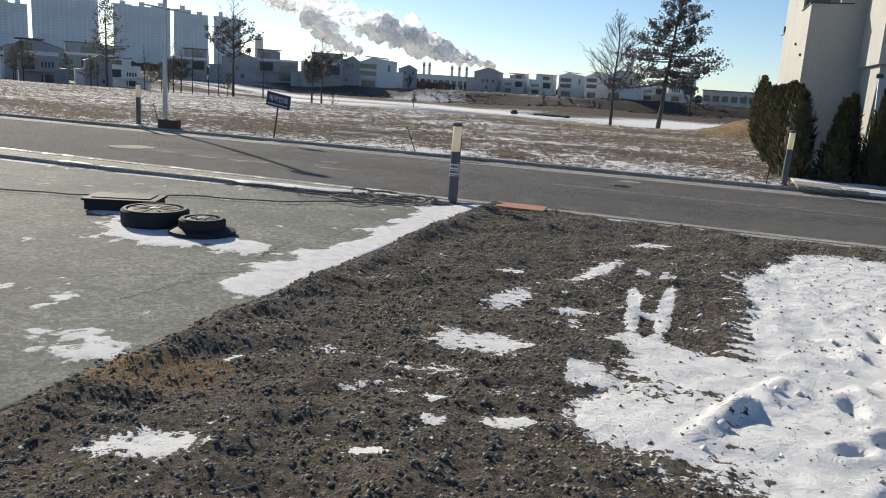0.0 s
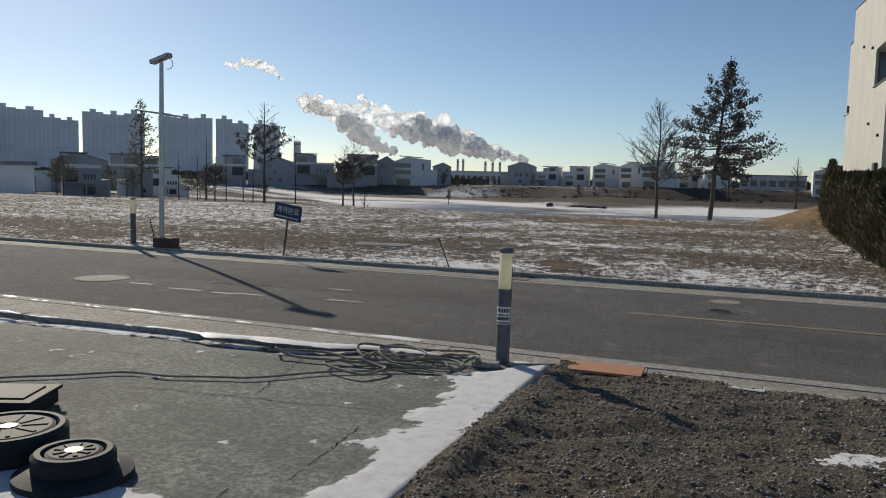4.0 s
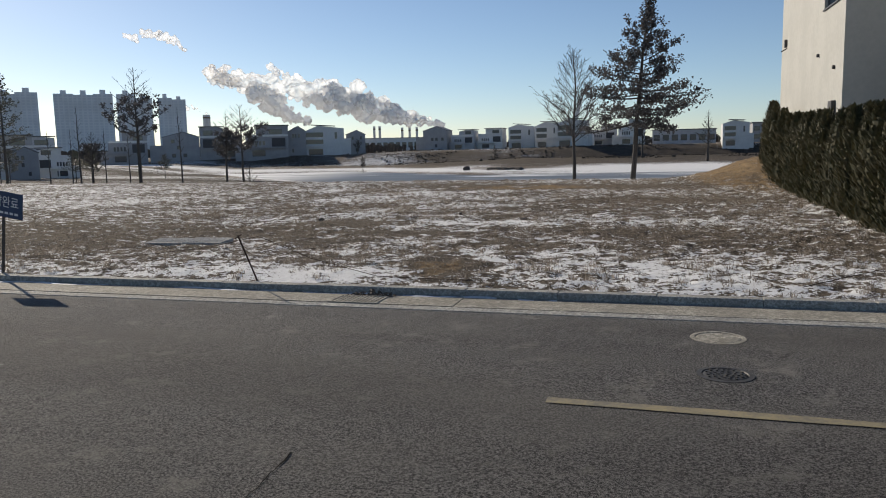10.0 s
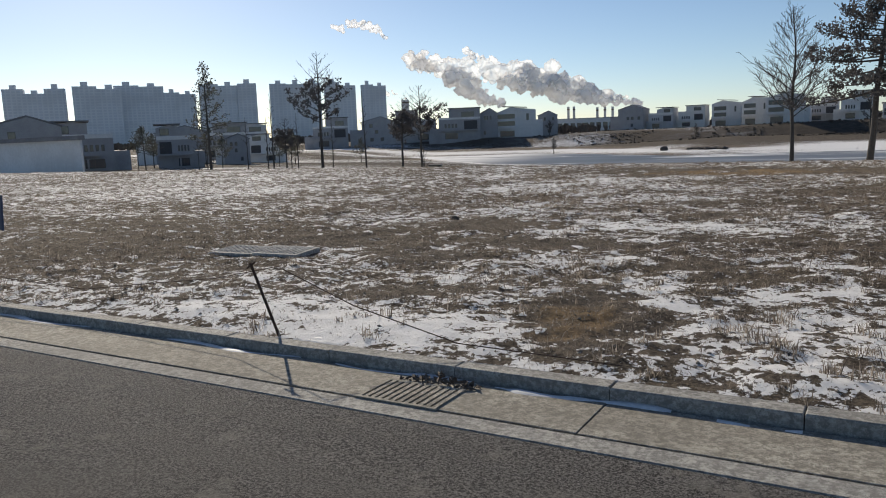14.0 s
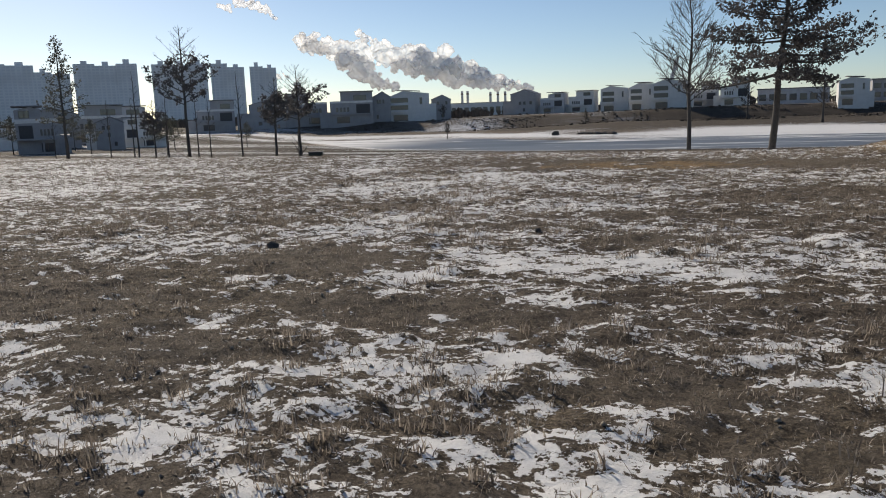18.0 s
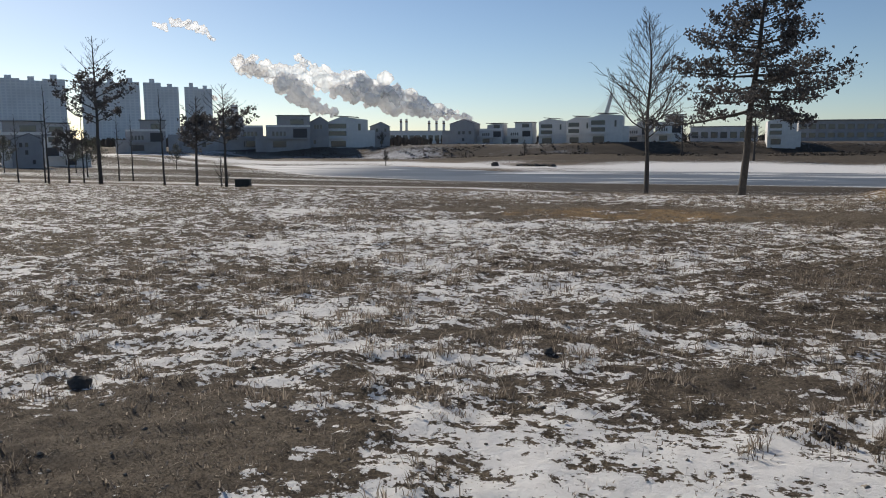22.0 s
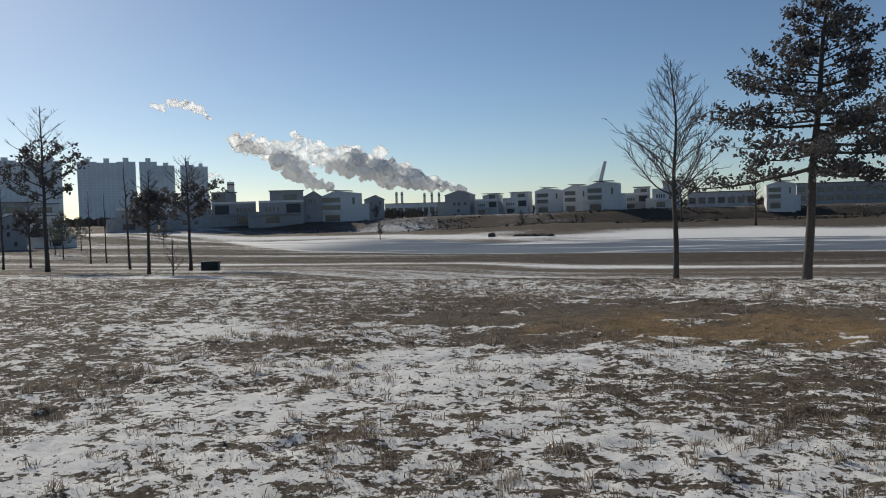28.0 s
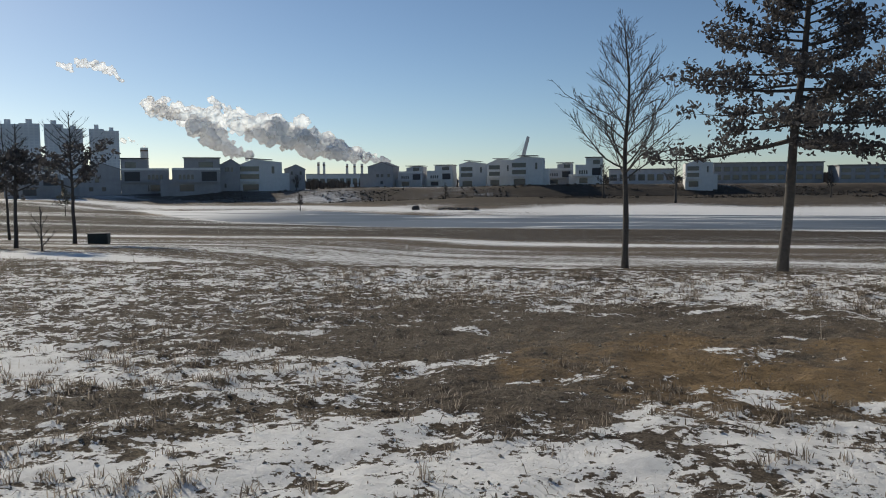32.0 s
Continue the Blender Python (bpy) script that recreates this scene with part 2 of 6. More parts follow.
def grass_material():
    """Dry blades, each of its own shade from dark brown to straw."""
    m = leafy("dead_grass", (0.3, 0.26, 0.21), (0.2, 0.175, 0.14), 3, 0.4)
    tree = m.node_tree
    bsdf = tree.nodes["Principled BSDF"]
    shade = tree.nodes.new("ShaderNodeValToRGB")
    for e, (place, colour) in zip((shade.color_ramp.elements[0], shade.color_ramp.elements.new(0.45), shade.color_ramp.elements[-1]), ((0.0, (0.1, 0.08, 0.066)), (0.45, (0.28, 0.235, 0.19)), (1.0, (0.52, 0.45, 0.37)))):
        e.position, e.color = place, (*colour, 1)
    tree.links.new(tree.nodes.new("ShaderNodeNewGeometry").outputs["Random Per Island"], shade.inputs[0])
    for n in [bsdf] + [k for k in tree.nodes if k.type == "BSDF_TRANSLUCENT"]:
        tree.links.new(shade.outputs[0], n.inputs[0])
    return m


def glass_material(name, tint, rough=0.05, spec=0.8):
    n = Nodes(name)
    return n.done(tint, rough, None, spec=spec)


def facade_material(name, a, dark, storey=2.9):
    """Far apartment tower: window bands too small to tell apart."""
    n = Nodes(name)
    sep = n.node("ShaderNodeSeparateXYZ", Vector=n.place)
    up = n.math("FRACT", n.math("DIVIDE", sep.outputs["Z"], storey))
    along = n.math("FRACT", n.math("DIVIDE", n.math("ADD", sep.outputs["X"], sep.outputs["Y"]), 4.6))
    w = n.math("MULTIPLY", n.step(up, 0.3, 0.36), n.step(along, 0.28, 0.34))
    c = n.mix(n.math("MULTIPLY", w, 0.5), a, dark)
    c = n.mix(n.step(n.noise(0.05, 4), 0.4, 0.65, 0, 0.4), c, tuple(0.7 * v for v in a))
    return n.done(c, 0.7)


GROUND = ground_material()
ASPHALT = asphalt_material()
SLAB = concrete_material("lot_concrete", (0.34, 0.352, 0.312), (0.2, 0.21, 0.185), 0.75, True)
KERB = concrete_material("kerb_concrete", (0.56, 0.54, 0.49), (0.43, 0.415, 0.38), 0.4)
PALE_SLAB = concrete_material("pale_concrete", (0.7, 0.69, 0.66), (0.56, 0.55, 0.52), 0.3)
GUTTER = concrete_material("gutter_concrete", (0.54, 0.505, 0.43), (0.4, 0.37, 0.31), 0.35)
SNOW = two_tone("snow", (0.74, 0.74, 0.75), (0.6, 0.6, 0.6), 4, 0.6, 30, 0.008)
ICE = ice_material()
HOUSE_WALL = two_tone("cream_render", (0.47, 0.463, 0.43), (0.42, 0.413, 0.385), 0.8, 0.85, 60, 0.003)
WHITE_WALL = two_tone("white_render", (0.7, 0.7, 0.69), (0.62, 0.62, 0.61), 0.8, 0.85, 60, 0.003)
GREY_WALL = two_tone("grey_render", (0.56, 0.56, 0.57), (0.46, 0.46, 0.475), 0.5, 0.85)
PALE_WALL = two_tone("pale_render", (0.74, 0.735, 0.72), (0.64, 0.635, 0.62), 0.4, 0.85)
DARK_WALL = two_tone("grey_cladding", (0.36, 0.36, 0.37), (0.29, 0.29, 0.3), 0.5, 0.7)
BRICK_WALL = two_tone("brown_cladding", (0.22, 0.15, 0.11), (0.17, 0.12, 0.09), 0.5, 0.8)
ROOF = two_tone("grey_roof", (0.19, 0.19, 0.2), (0.14, 0.14, 0.15), 0.5, 0.6)
GLASS = glass_material("dark_glass", (0.05, 0.06, 0.075), 0.08, 0.7)
CLEAR = glass_material("rail_glass", (0.9, 0.96, 0.98), 0.02, 0.5)
CLEAR.node_tree.nodes["Principled BSDF"].inputs["Transmission Weight"].default_value = 1.0
CABINET = two_tone("dark_green_paint", (0.035, 0.045, 0.04), (0.028, 0.035, 0.032), 3, 0.6)
FRAME = two_tone("dark_frame", (0.06, 0.06, 0.065), (0.045, 0.045, 0.05), 3, 0.5)
# Pale walls and faint window bands put distance haze into the colour.
TOWER = facade_material("tower_facade", (0.82, 0.82, 0.82), (0.6, 0.62, 0.66))
POST = two_tone("bollard_paint", (0.12, 0.13, 0.145), (0.095, 0.1, 0.115), 8, 0.55, 90, 0.001)
DIFFUSER = leafy("cream_diffuser", (0.9, 0.855, 0.7), (0.88, 0.825, 0.65), 3, 0.5)
STICKER = two_tone("white_sticker", (0.75, 0.75, 0.74), (0.68, 0.68, 0.66), 8, 0.5)
SEAM = two_tone("crack_shadow", (0.02, 0.019, 0.018), (0.03, 0.028, 0.026), 8, 1.0, spec=0.0)
INK = two_tone("black_ink", (0.02, 0.02, 0.022), (0.03, 0.03, 0.03), 8, 0.6)
STEEL = two_tone("galvanised_steel", (0.5, 0.51, 0.52), (0.4, 0.41, 0.42), 6, 0.42, 60, 0.001, 0.85)
RUST = two_tone("rusty_iron", (0.09, 0.055, 0.04), (0.05, 0.036, 0.03), 12, 0.8, 60, 0.002, 0.3)
NAVY = two_tone("navy_sign", (0.03, 0.055, 0.12), (0.025, 0.045, 0.1), 5, 0.5)
BLACK = two_tone("black_plastic", (0.03, 0.032, 0.036), (0.022, 0.024, 0.028), 10, 0.7, 60, 0.001, spec=0.2)
GREEN = two_tone("green_plastic", (0.03, 0.11, 0.07), (0.025, 0.09, 0.06), 6, 0.5)
ROPE = two_tone("grey_rope", (0.34, 0.3, 0.24), (0.17, 0.15, 0.12), 18, 0.9, 200, 0.002)
PLY = two_tone("orange_board", (0.5, 0.24, 0.13), (0.42, 0.2, 0.11), 2, 0.7, 40, 0.002)
YELLOW = two_tone("worn_yellow_paint", (0.31, 0.255, 0.14), (0.13, 0.12, 0.1), 5, 0.75, 80, 0.001, spread=0.2)
WORN_WHITE = two_tone("worn_white_paint", (0.4, 0.39, 0.365), (0.1, 0.097, 0.093), 7, 0.75, 80, 0.001, spread=0.2)
IRON = two_tone("manhole_iron", (0.09, 0.084, 0.078), (0.055, 0.052, 0.049), 12, 0.6, 70, 0.003, 0.4)
BARK = two_tone("bark", (0.12, 0.1, 0.085), (0.065, 0.056, 0.05), 9, 0.9, 40, 0.008)
DARK_BARK = two_tone("dark_bark", (0.09, 0.08, 0.072), (0.055, 0.05, 0.046), 9, 0.9, 40, 0.008)
LEAF = leafy("withered_oak_leaf", (0.13, 0.12, 0.118), (0.085, 0.083, 0.085), 3, 0.3)
NEEDLE = leafy("pine_needle", (0.1, 0.112, 0.09), (0.13, 0.12, 0.1), 2, 0.35)
CEDAR = leafy("thuja_foliage", (0.036, 0.044, 0.022), (0.085, 0.072, 0.036), 4, 0.2)
DEAD_GRASS = grass_material()
STONE = two_tone("crushed_stone", (0.33, 0.295, 0.245), (0.18, 0.16, 0.132), 14, 0.95, 60, 0.003, spec=0.1)
SCRUB = two_tone("bare_scrub", (0.15, 0.12, 0.095), (0.085, 0.07, 0.058), 0.8, 0.9)
BLOCK = concrete_material("rusty_block", (0.22, 0.15, 0.12), (0.15, 0.1, 0.085), 0.2)
STEAM = steam_material("steam", 0.05, 0.5)
THIN_STEAM = steam_material("thin_steam", 0.5, 0.92)


# ---- shared builders ----
def part(name, bm, material, parent=None, label="", smooth=False):
    """Links a bmesh as one mesh object, under a thing if one is given."""
    me = bpy.data.meshes.new(name)
    bm.to_mesh(me)
    bm.free()
    me.materials.append(material)
    if smooth:
        me.polygons.foreach_set("use_smooth", [True] * len(me.polygons))
    ob = new(name, me)
    if parent is not None:
        ob.parent = parent
    if label:
        ob["label"] = label
    return ob


def thing(name, m, label, category, group="", kind=""):
    ob = new(name)
    ob.matrix_basis = m
    return tagged(ob, label, category, group, kind)


def box(lo, hi, bevel=0.0, bm=None):
    bm = bm or bmesh.new()
    made = bmesh.ops.create_cube(bm, size=1)["verts"]
    for v in made:
        v.co = Vector([l + (c + 0.5) * (h - l) for l, h, c in zip(lo, hi, v.co)])
    if bevel:
        edges = list({e for v in made for e in v.link_edges})
        bmesh.ops.bevel(bm, geom=edges, offset=bevel, segments=2, affect="EDGES", profile=0.6)
    return bm


def lathe(profile, sides=24, bm=None):
    """A turned body from (radius, height) pairs; radius 0 closes it."""
    bm = bm or bmesh.new()
    rings = []
    for r, z in profile:
        if r == 0:
            rings.append([bm.verts.new((0, 0, z))])
        else:
            rings.append([bm.verts.new((r * math.cos(2 * math.pi * i / sides), r * math.sin(2 * math.pi * i / sides), z)) for i in range(sides)])
    for a, b in zip(rings, rings[1:]):
        for i in range(sides):
            j = (i + 1) % sides
            if len(a) == 1:
                bm.faces.new((a[0], b[j], b[i]))
            elif len(b) == 1:
                bm.faces.new((a[i], a[j], b[0]))
            else:
                bm.faces.new((a[i], a[j], b[j], b[i]))
    bmesh.ops.recalc_face_normals(bm, faces=bm.faces)
    return bm


def tube(bm, points, radii, sides=6):
    """A pipe along points, with one radius a point."""
    rings, side = [], None
    for i, p in enumerate(points):
        way = (points[min(i + 1, len(points) - 1)] - points[max(i - 1, 0)]).normalized()
        if side is None:
            side = way.orthogonal().normalized()
        side = (side - way * side.dot(way)).normalized()
        other = way.cross(side)
        r = radii[i]
        rings.append([bm.verts.new(p + r * (math.cos(2 * math.pi * k / sides) * side + math.sin(2 * math.pi * k / sides) * other)) for k in range(sides)])
    for a, b in zip(rings, rings[1:]):
        for k in range(sides):
            bm.faces.new((a[k], a[(k + 1) % sides], b[(k + 1) % sides], b[k]))
    bm.faces.new(rings[0][::-1])
    bm.faces.new(rings[-1])
    return bm


def turn(bm, m):
    bmesh.ops.transform(bm, matrix=m, verts=bm.verts)
    return bm


def smoothstep(a, b, x):
    t = np.clip((x - a) / (b - a), 0, 1)
    return t * t * (3 - 2 * t)


def value_noise(x, y, seed):
    """Smooth lattice noise in 0..1 for arrays."""
    xi, yi = np.floor(x).astype(np.int64), np.floor(y).astype(np.int64)
    fx, fy = x - xi, y - yi
    fx, fy = fx * fx * (3 - 2 * fx), fy * fy * (3 - 2 * fy)

    def lattice(a, b):
        h = (a * 374761393 + b * 668265263 + seed * 974634777) & 0xFFFFFFFF
        h = ((h ^ (h >> 13)) * 1274126177) & 0xFFFFFFFF
        return ((h ^ (h >> 16)) & 0xFFFFFF) / 0xFFFFFF

    top = lattice(xi, yi + 1) * (1 - fx) + lattice(xi + 1, yi + 1) * fx
    low = lattice(xi, yi) * (1 - fx) + lattice(xi + 1, yi) * fx
    return low * (1 - fy) + top * fy


def fbm(x, y, scale, octaves, seed, gain=0.55):
    total, weight, norm = 0.0, 1.0, 0.0
    for k in range(octaves):
        total = total + weight * value_noise(x * scale * 2 ** k + 17.3 * k, y * scale * 2 ** k - 9.1 * k, seed + k)
        norm, weight = norm + weight, weight * gain
    return total / norm


def blob(x, y, cx, cy, rx, ry, angle=0.0):
    """1 at the middle of an oval, falling to 0 at about its rim."""
    c, s = math.cos(radians(angle)), math.sin(radians(angle))
    u, v = (c * (x - cx) + s * (y - cy)) / rx, (-s * (x - cx) + c * (y - cy)) / ry
    return np.clip(1.5 - np.sqrt(u * u + v * v), 0, 1)


# ---- ground ----
KERB_NEAR, ROAD_FAR, KERB_FAR = 9.95, 16.24, 16.75
ROAD_Z = -0.11


def near_kerb(x):
    """The front line of the near kerb, which draws back beside the concrete lot."""
    return KERB_NEAR - 0.27 * smoothstep(-3.4, -6.2, x) - 0.1 * smoothstep(-6.5, -9.5, x)


PAD_EDGE = -2.72          # where the concrete lot meets the gravel lot
LOT_DRIFTS = ((1.75, 6.3, 1.2, 1.9, 0, 0.55), (1.2, 3.9, 1.3, 0.9, 0, 0.55), (-0.18, 3.6, 0.26, 0.28, 30, 0.5), (-0.02, 4.5, 0.28, 0.3, 25, 0.5), (-0.42, 5.6, 0.042, 0.72, 5, 0.75), (-0.2, 5.65, 0.045, 0.7, 0, 0.75), (-0.3, 5.5, 0.08, 0.05, 0, 0.45), (-0.3, 4.8, 0.2, 0.16, 30, 0.4),
    (-0.47, 6.85, 0.08, 0.16, 0, 0.45), (-0.26, 6.8, 0.09, 0.14, 0, 0.45), (-0.46, 8.23, 0.26, 0.12, 35, 0.45), (-0.52, 4.09, 0.1, 0.17, 0, 0.42))
LOT_SCRAPS = ((-1.24, 4.3, 0.3, 0.2, 30, 0.42), (-1.5, 6.24, 0.2, 0.11, 35, 0.45), (-0.82, 6.75, 0.09, 0.6, -12, 0.42), (-0.82, 5.31, 0.12, 0.07, 30, 0.42), (-1.31, 5.36, 0.13, 0.4, -18, 0.3), (-1.14, 3.39, 0.05, 0.045, 0, 0.42), (-1.04, 3.11, 0.08, 0.055, 30, 0.42),
    (-0.76, 3.25, 0.13, 0.09, 30, 0.42), (-1.21, 2.71, 0.07, 0.045, 30, 0.42), (-1.56, 3.29, 0.04, 0.04, 0, 0.38), (-2.01, 2.37, 0.22, 0.14, 30, 0.42), (-2.3, 3.35, 0.05, 0.09, 0, 0.36))
SNOW_LOT = LOT_DRIFTS + LOT_SCRAPS
SNOW_BY_STREET = ((-7.0, 17.6, 1.6, 0.55, 0, 0.2), (-2.6, 18.2, 1.2, 0.8, 0, 0.2), (-0.6, 18.5, 1.6, 1.5, 0, 0.15), (-3.1, 19.7, 0.55, 0.4, 0, 0.3), (-6.3, 20.0, 0.7, 0.5, 10, 0.26), (-4.5, 19.6, 0.5, 0.3, -20, 0.24), (-5.5, 20.75, 0.5, 0.25, 0, 0.2),
    (-4.2, 21.7, 0.9, 0.45, 15, 0.26), (-3.4, 21.2, 0.5, 0.4, 0, 0.24), (-5.9, 23.8, 0.9, 0.6, 0, 0.3), (-4.6, 23.8, 0.7, 0.7, 0, 0.3), (-7.0, 25.2, 0.9, 0.4, 0, 0.22))
SNOW_MID_FIELD = ((-8.6, 25.2, 0.9, 0.4, 0, 0.18), (-4.9, 26.1, 0.9, 0.6, 0, 0.22), (-6.6, 27.5, 1.6, 0.8, 0, 0.18), (-8.5, 29.1, 1.1, 0.8, 0, 0.26), (-11.2, 29.5, 1.4, 1.0, 0, 0.22), (-5.6, 30.2, 0.9, 0.9, 0, 0.22), (-11.3, 31.3, 1.2, 0.7, 0, 0.2),
    (-7.6, 31.1, 1.2, 0.7, 0, 0.22), (-9.6, 33.2, 1.2, 0.8, 10, 0.28), (-7.3, 33.9, 0.9, 0.6, 10, 0.16), (-11.5, 33.0, 1.2, 0.6, 15, 0.2), (-10.8, 35.3, 0.8, 0.3, 15, 0.3))
SNOW_BY_CREST = ((-13.6, 35.1, 1.5, 0.8, 0, 0.2), (-8.3, 26.1, 0.9, 0.6, 0, 0.26), (-7.1, 26.5, 0.6, 0.35, 0, 0.24), (-8.2, 27.4, 0.8, 0.5, 0, 0.2), (-9.6, 31.7, 1.1, 0.7, 0, 0.24), (-7.2, 36.7, 0.25, 0.2, 0, 0.4), (-7.3, 35.4, 0.25, 0.2, 0, 0.4))
SNOW_PATCHES = ((-5.9, 17.35, 1.1, 0.42, 20, 0.22), (-3.5, 18.0, 0.55, 0.36, 20, 0.24), (-4.1, 18.8, 0.22, 0.22, 20, 0.36), (-3.47, 19.37, 0.2, 0.28, 20, 0.36), (-6.83, 22.8, 0.36, 0.26, 15, 0.36), (-5.43, 22.2, 0.32, 0.32, 0, 0.36),
    (-8.6, 33.8, 0.5, 0.24, 15, 0.4), (-7.26, 34.2, 0.36, 0.4, 15, 0.4), (-10.0, 34.0, 0.55, 0.34, 15, 0.36), (-12.9, 34.2, 1.0, 0.8, 15, 0.25))
SNOW_FIELD = SNOW_BY_STREET + SNOW_MID_FIELD + SNOW_BY_CREST + SNOW_PATCHES
BARE_BY_STREET = ((-4.72, 18.3, 0.34, 0.95, 12, 0.3), (-6.5, 18.55, 0.8, 0.32, 20, 0.3), (-6.85, 26.6, 0.4, 0.8, 0, 0.12), (-6.4, 21.8, 1.1, 0.45, 0, 0.3), (-7.4, 20.4, 0.8, 0.5, 0, 0.25), (-4.3, 20.6, 0.6, 0.3, 0, 0.28), (-3.7, 20.0, 0.5, 0.3, 0, 0.2), (-8.0, 23.4, 0.9, 0.75, 0, 0.45), (-5.1, 25.1, 0.5, 0.4, 0, 0.3),
    (-6.7, 25.9, 0.9, 0.25, 0, 0.2), (-5.5, 27.1, 0.9, 0.4, 0, 0.2), (-7.1, 29.2, 0.8, 0.4, 0, 0.26))
BARE_BY_CREST = ((-9.0, 21.3, 1.2, 0.5, 0, 0.25), (-6.2, 37.2, 3.6, 1.7, 0, 0.34), (-10.4, 37.6, 3.0, 1.6, 0, 0.28), (-3.2, 36.5, 2.4, 1.6, 0, 0.3), (-12.0, 34.2, 0.9, 0.35, 10, 0.2), (-9.0, 35.1, 0.8, 0.5, 0, 0.25), (-2.4, 29.5, 1.6, 1.0, 0, 0.15))
BARE = BARE_BY_STREET + BARE_BY_CREST
fleck = random.Random(17)
FLECKS = [(fleck.uniform(-11.5, -3.4), fleck.uniform(34.4, 40.0), fleck.uniform(0.08, 0.26), fleck.uniform(0.06, 0.13), fleck.uniform(0, 40)) for _ in range(60)]
FLECKS += [(fleck.uniform(-9.0, -3.0), fleck.uniform(18.6, 26.0), fleck.uniform(0.07, 0.2), fleck.uniform(0.06, 0.13), fleck.uniform(0, 40)) for _ in range(40)]


def snow_amount(x, y):
    """How much thin snow is left, about 0 to 1, without its fine breaking up."""
    field = 0.49 - 0.04 * smoothstep(-6.8, -4.8, x) * smoothstep(19, 21, y) * smoothstep(33, 30, y) - 0.1 * smoothstep(23.5, 21.5, y) * smoothstep(16.8, 19.0, y) - 0.02 * smoothstep(-9, -14, x) - 0.45 * np.exp(-(((x - 1.5) / 2.5) ** 2 + ((y - 40.5) / 5.5) ** 2)) + 0.24 * (fbm(x, y, 0.45, 4, 11, 0.6) - 0.5) + 0.2 * (fbm(x, y, 0.13, 2, 31) - 0.5)
    for cx, cy, rx, ry, a, w in SNOW_FIELD:
        field = field + 0.55 * w * blob(x, y, cx, cy, rx, ry, a)
    for cx, cy, rx, ry, a, w in BARE:
        field = field - 0.8 * w * blob(x, y, cx, cy, rx, ry, a)
    for cx, cy, rx, ry, a in FLECKS:
        field = field + 0.34 * blob(x, y, cx, cy, rx, ry, a)
    lot = 0.17 + 0.08 * blob(x, y, -0.7, 4.0, 0.9, 1.2) + 0.7 * (fbm(x, y, 2.2, 5, 57, 0.65) - 0.5)
    for cx, cy, rx, ry, a, w in SNOW_LOT:
        lot = lot + (w + 0.15) * blob(x, y, cx, cy, rx, ry, a)
    deep = 0.9 * smoothstep(0.2, 0.5, x - 0.28 * np.maximum(0, y - 6.9) + 0.5 * (fbm(x, y, 1.6, 4, 23, 0.6) - 0.5)) * smoothstep(9.1, 8.6, y)
    tread = smoothstep(0.16, 0.1, np.abs(x - 0.24 + 0.02 * (y - 6))) * smoothstep(4.6, 4.9, y) * smoothstep(7.6, 7.2, y)
    lot = lot + 0.62 * deep - tread * (0.22 + 0.42 * np.sin(42 * y + 12 * np.abs(x - 0.24)))
    s = np.where(y < 10.1, lot, field)
    y_n, y_f = shores(x)
    strips = 0.36 + 0.9 * (fbm(x * 0.22, y * 1.0, 0.3, 4, 71) - 0.5)
    strips = strips + 0.4 * np.exp(-((y - 49.5) / 3.5) ** 2) + 0.1 * np.exp(-((y - 66) / 7) ** 2) + 0.3 * np.exp(-((y - 89) / 2.5) ** 2) - 0.3 * np.exp(-((y - 81) / 2.0) ** 2)
    s = np.where(y > 43.5, strips, s)
    far = 0.33 + 1.0 * (fbm(x * 0.4, y, 0.07, 4, 5) - 0.5) + 0.58 * np.exp(-((y - y_f - 12) / (6 + 10 * smoothstep(-50, -15, x))) ** 2) - 0.35 * np.exp(-((y - y_f - 55) / 14) ** 2)
    far = far + 0.35 * np.exp(-((y - y_n + 1) / 2.5) ** 2) + 0.25 * smoothstep(-20, -60, x) * np.exp(-((y - 288) / 14) ** 2) - 0.2 * smoothstep(15, 40, x) * smoothstep(255, 262, y) - 0.3 * smoothstep(256, 264, y) * smoothstep(300, 292, y) * smoothstep(-62, -25, x)
    return np.where(y > 94, far, s)


def shores(x):
    """Where the near and the far shore of the pond lie."""
    near_shore = np.interp(x, (-190, -140, -125, -80, -47, -15, 400), (236, 228, 211, 167, 152, 150, 150))
    far_shore = np.interp(x, (-190, -140, -125, -112, -99, -80, -47, -38, -14, 9, 30, 400), (236, 232, 226, 232, 236, 222, 196, 200, 203, 205, 200, 200))
    return near_shore, far_shore


def profile(y, *knots):
    return np.interp(y, knots[0::2], knots[1::2])


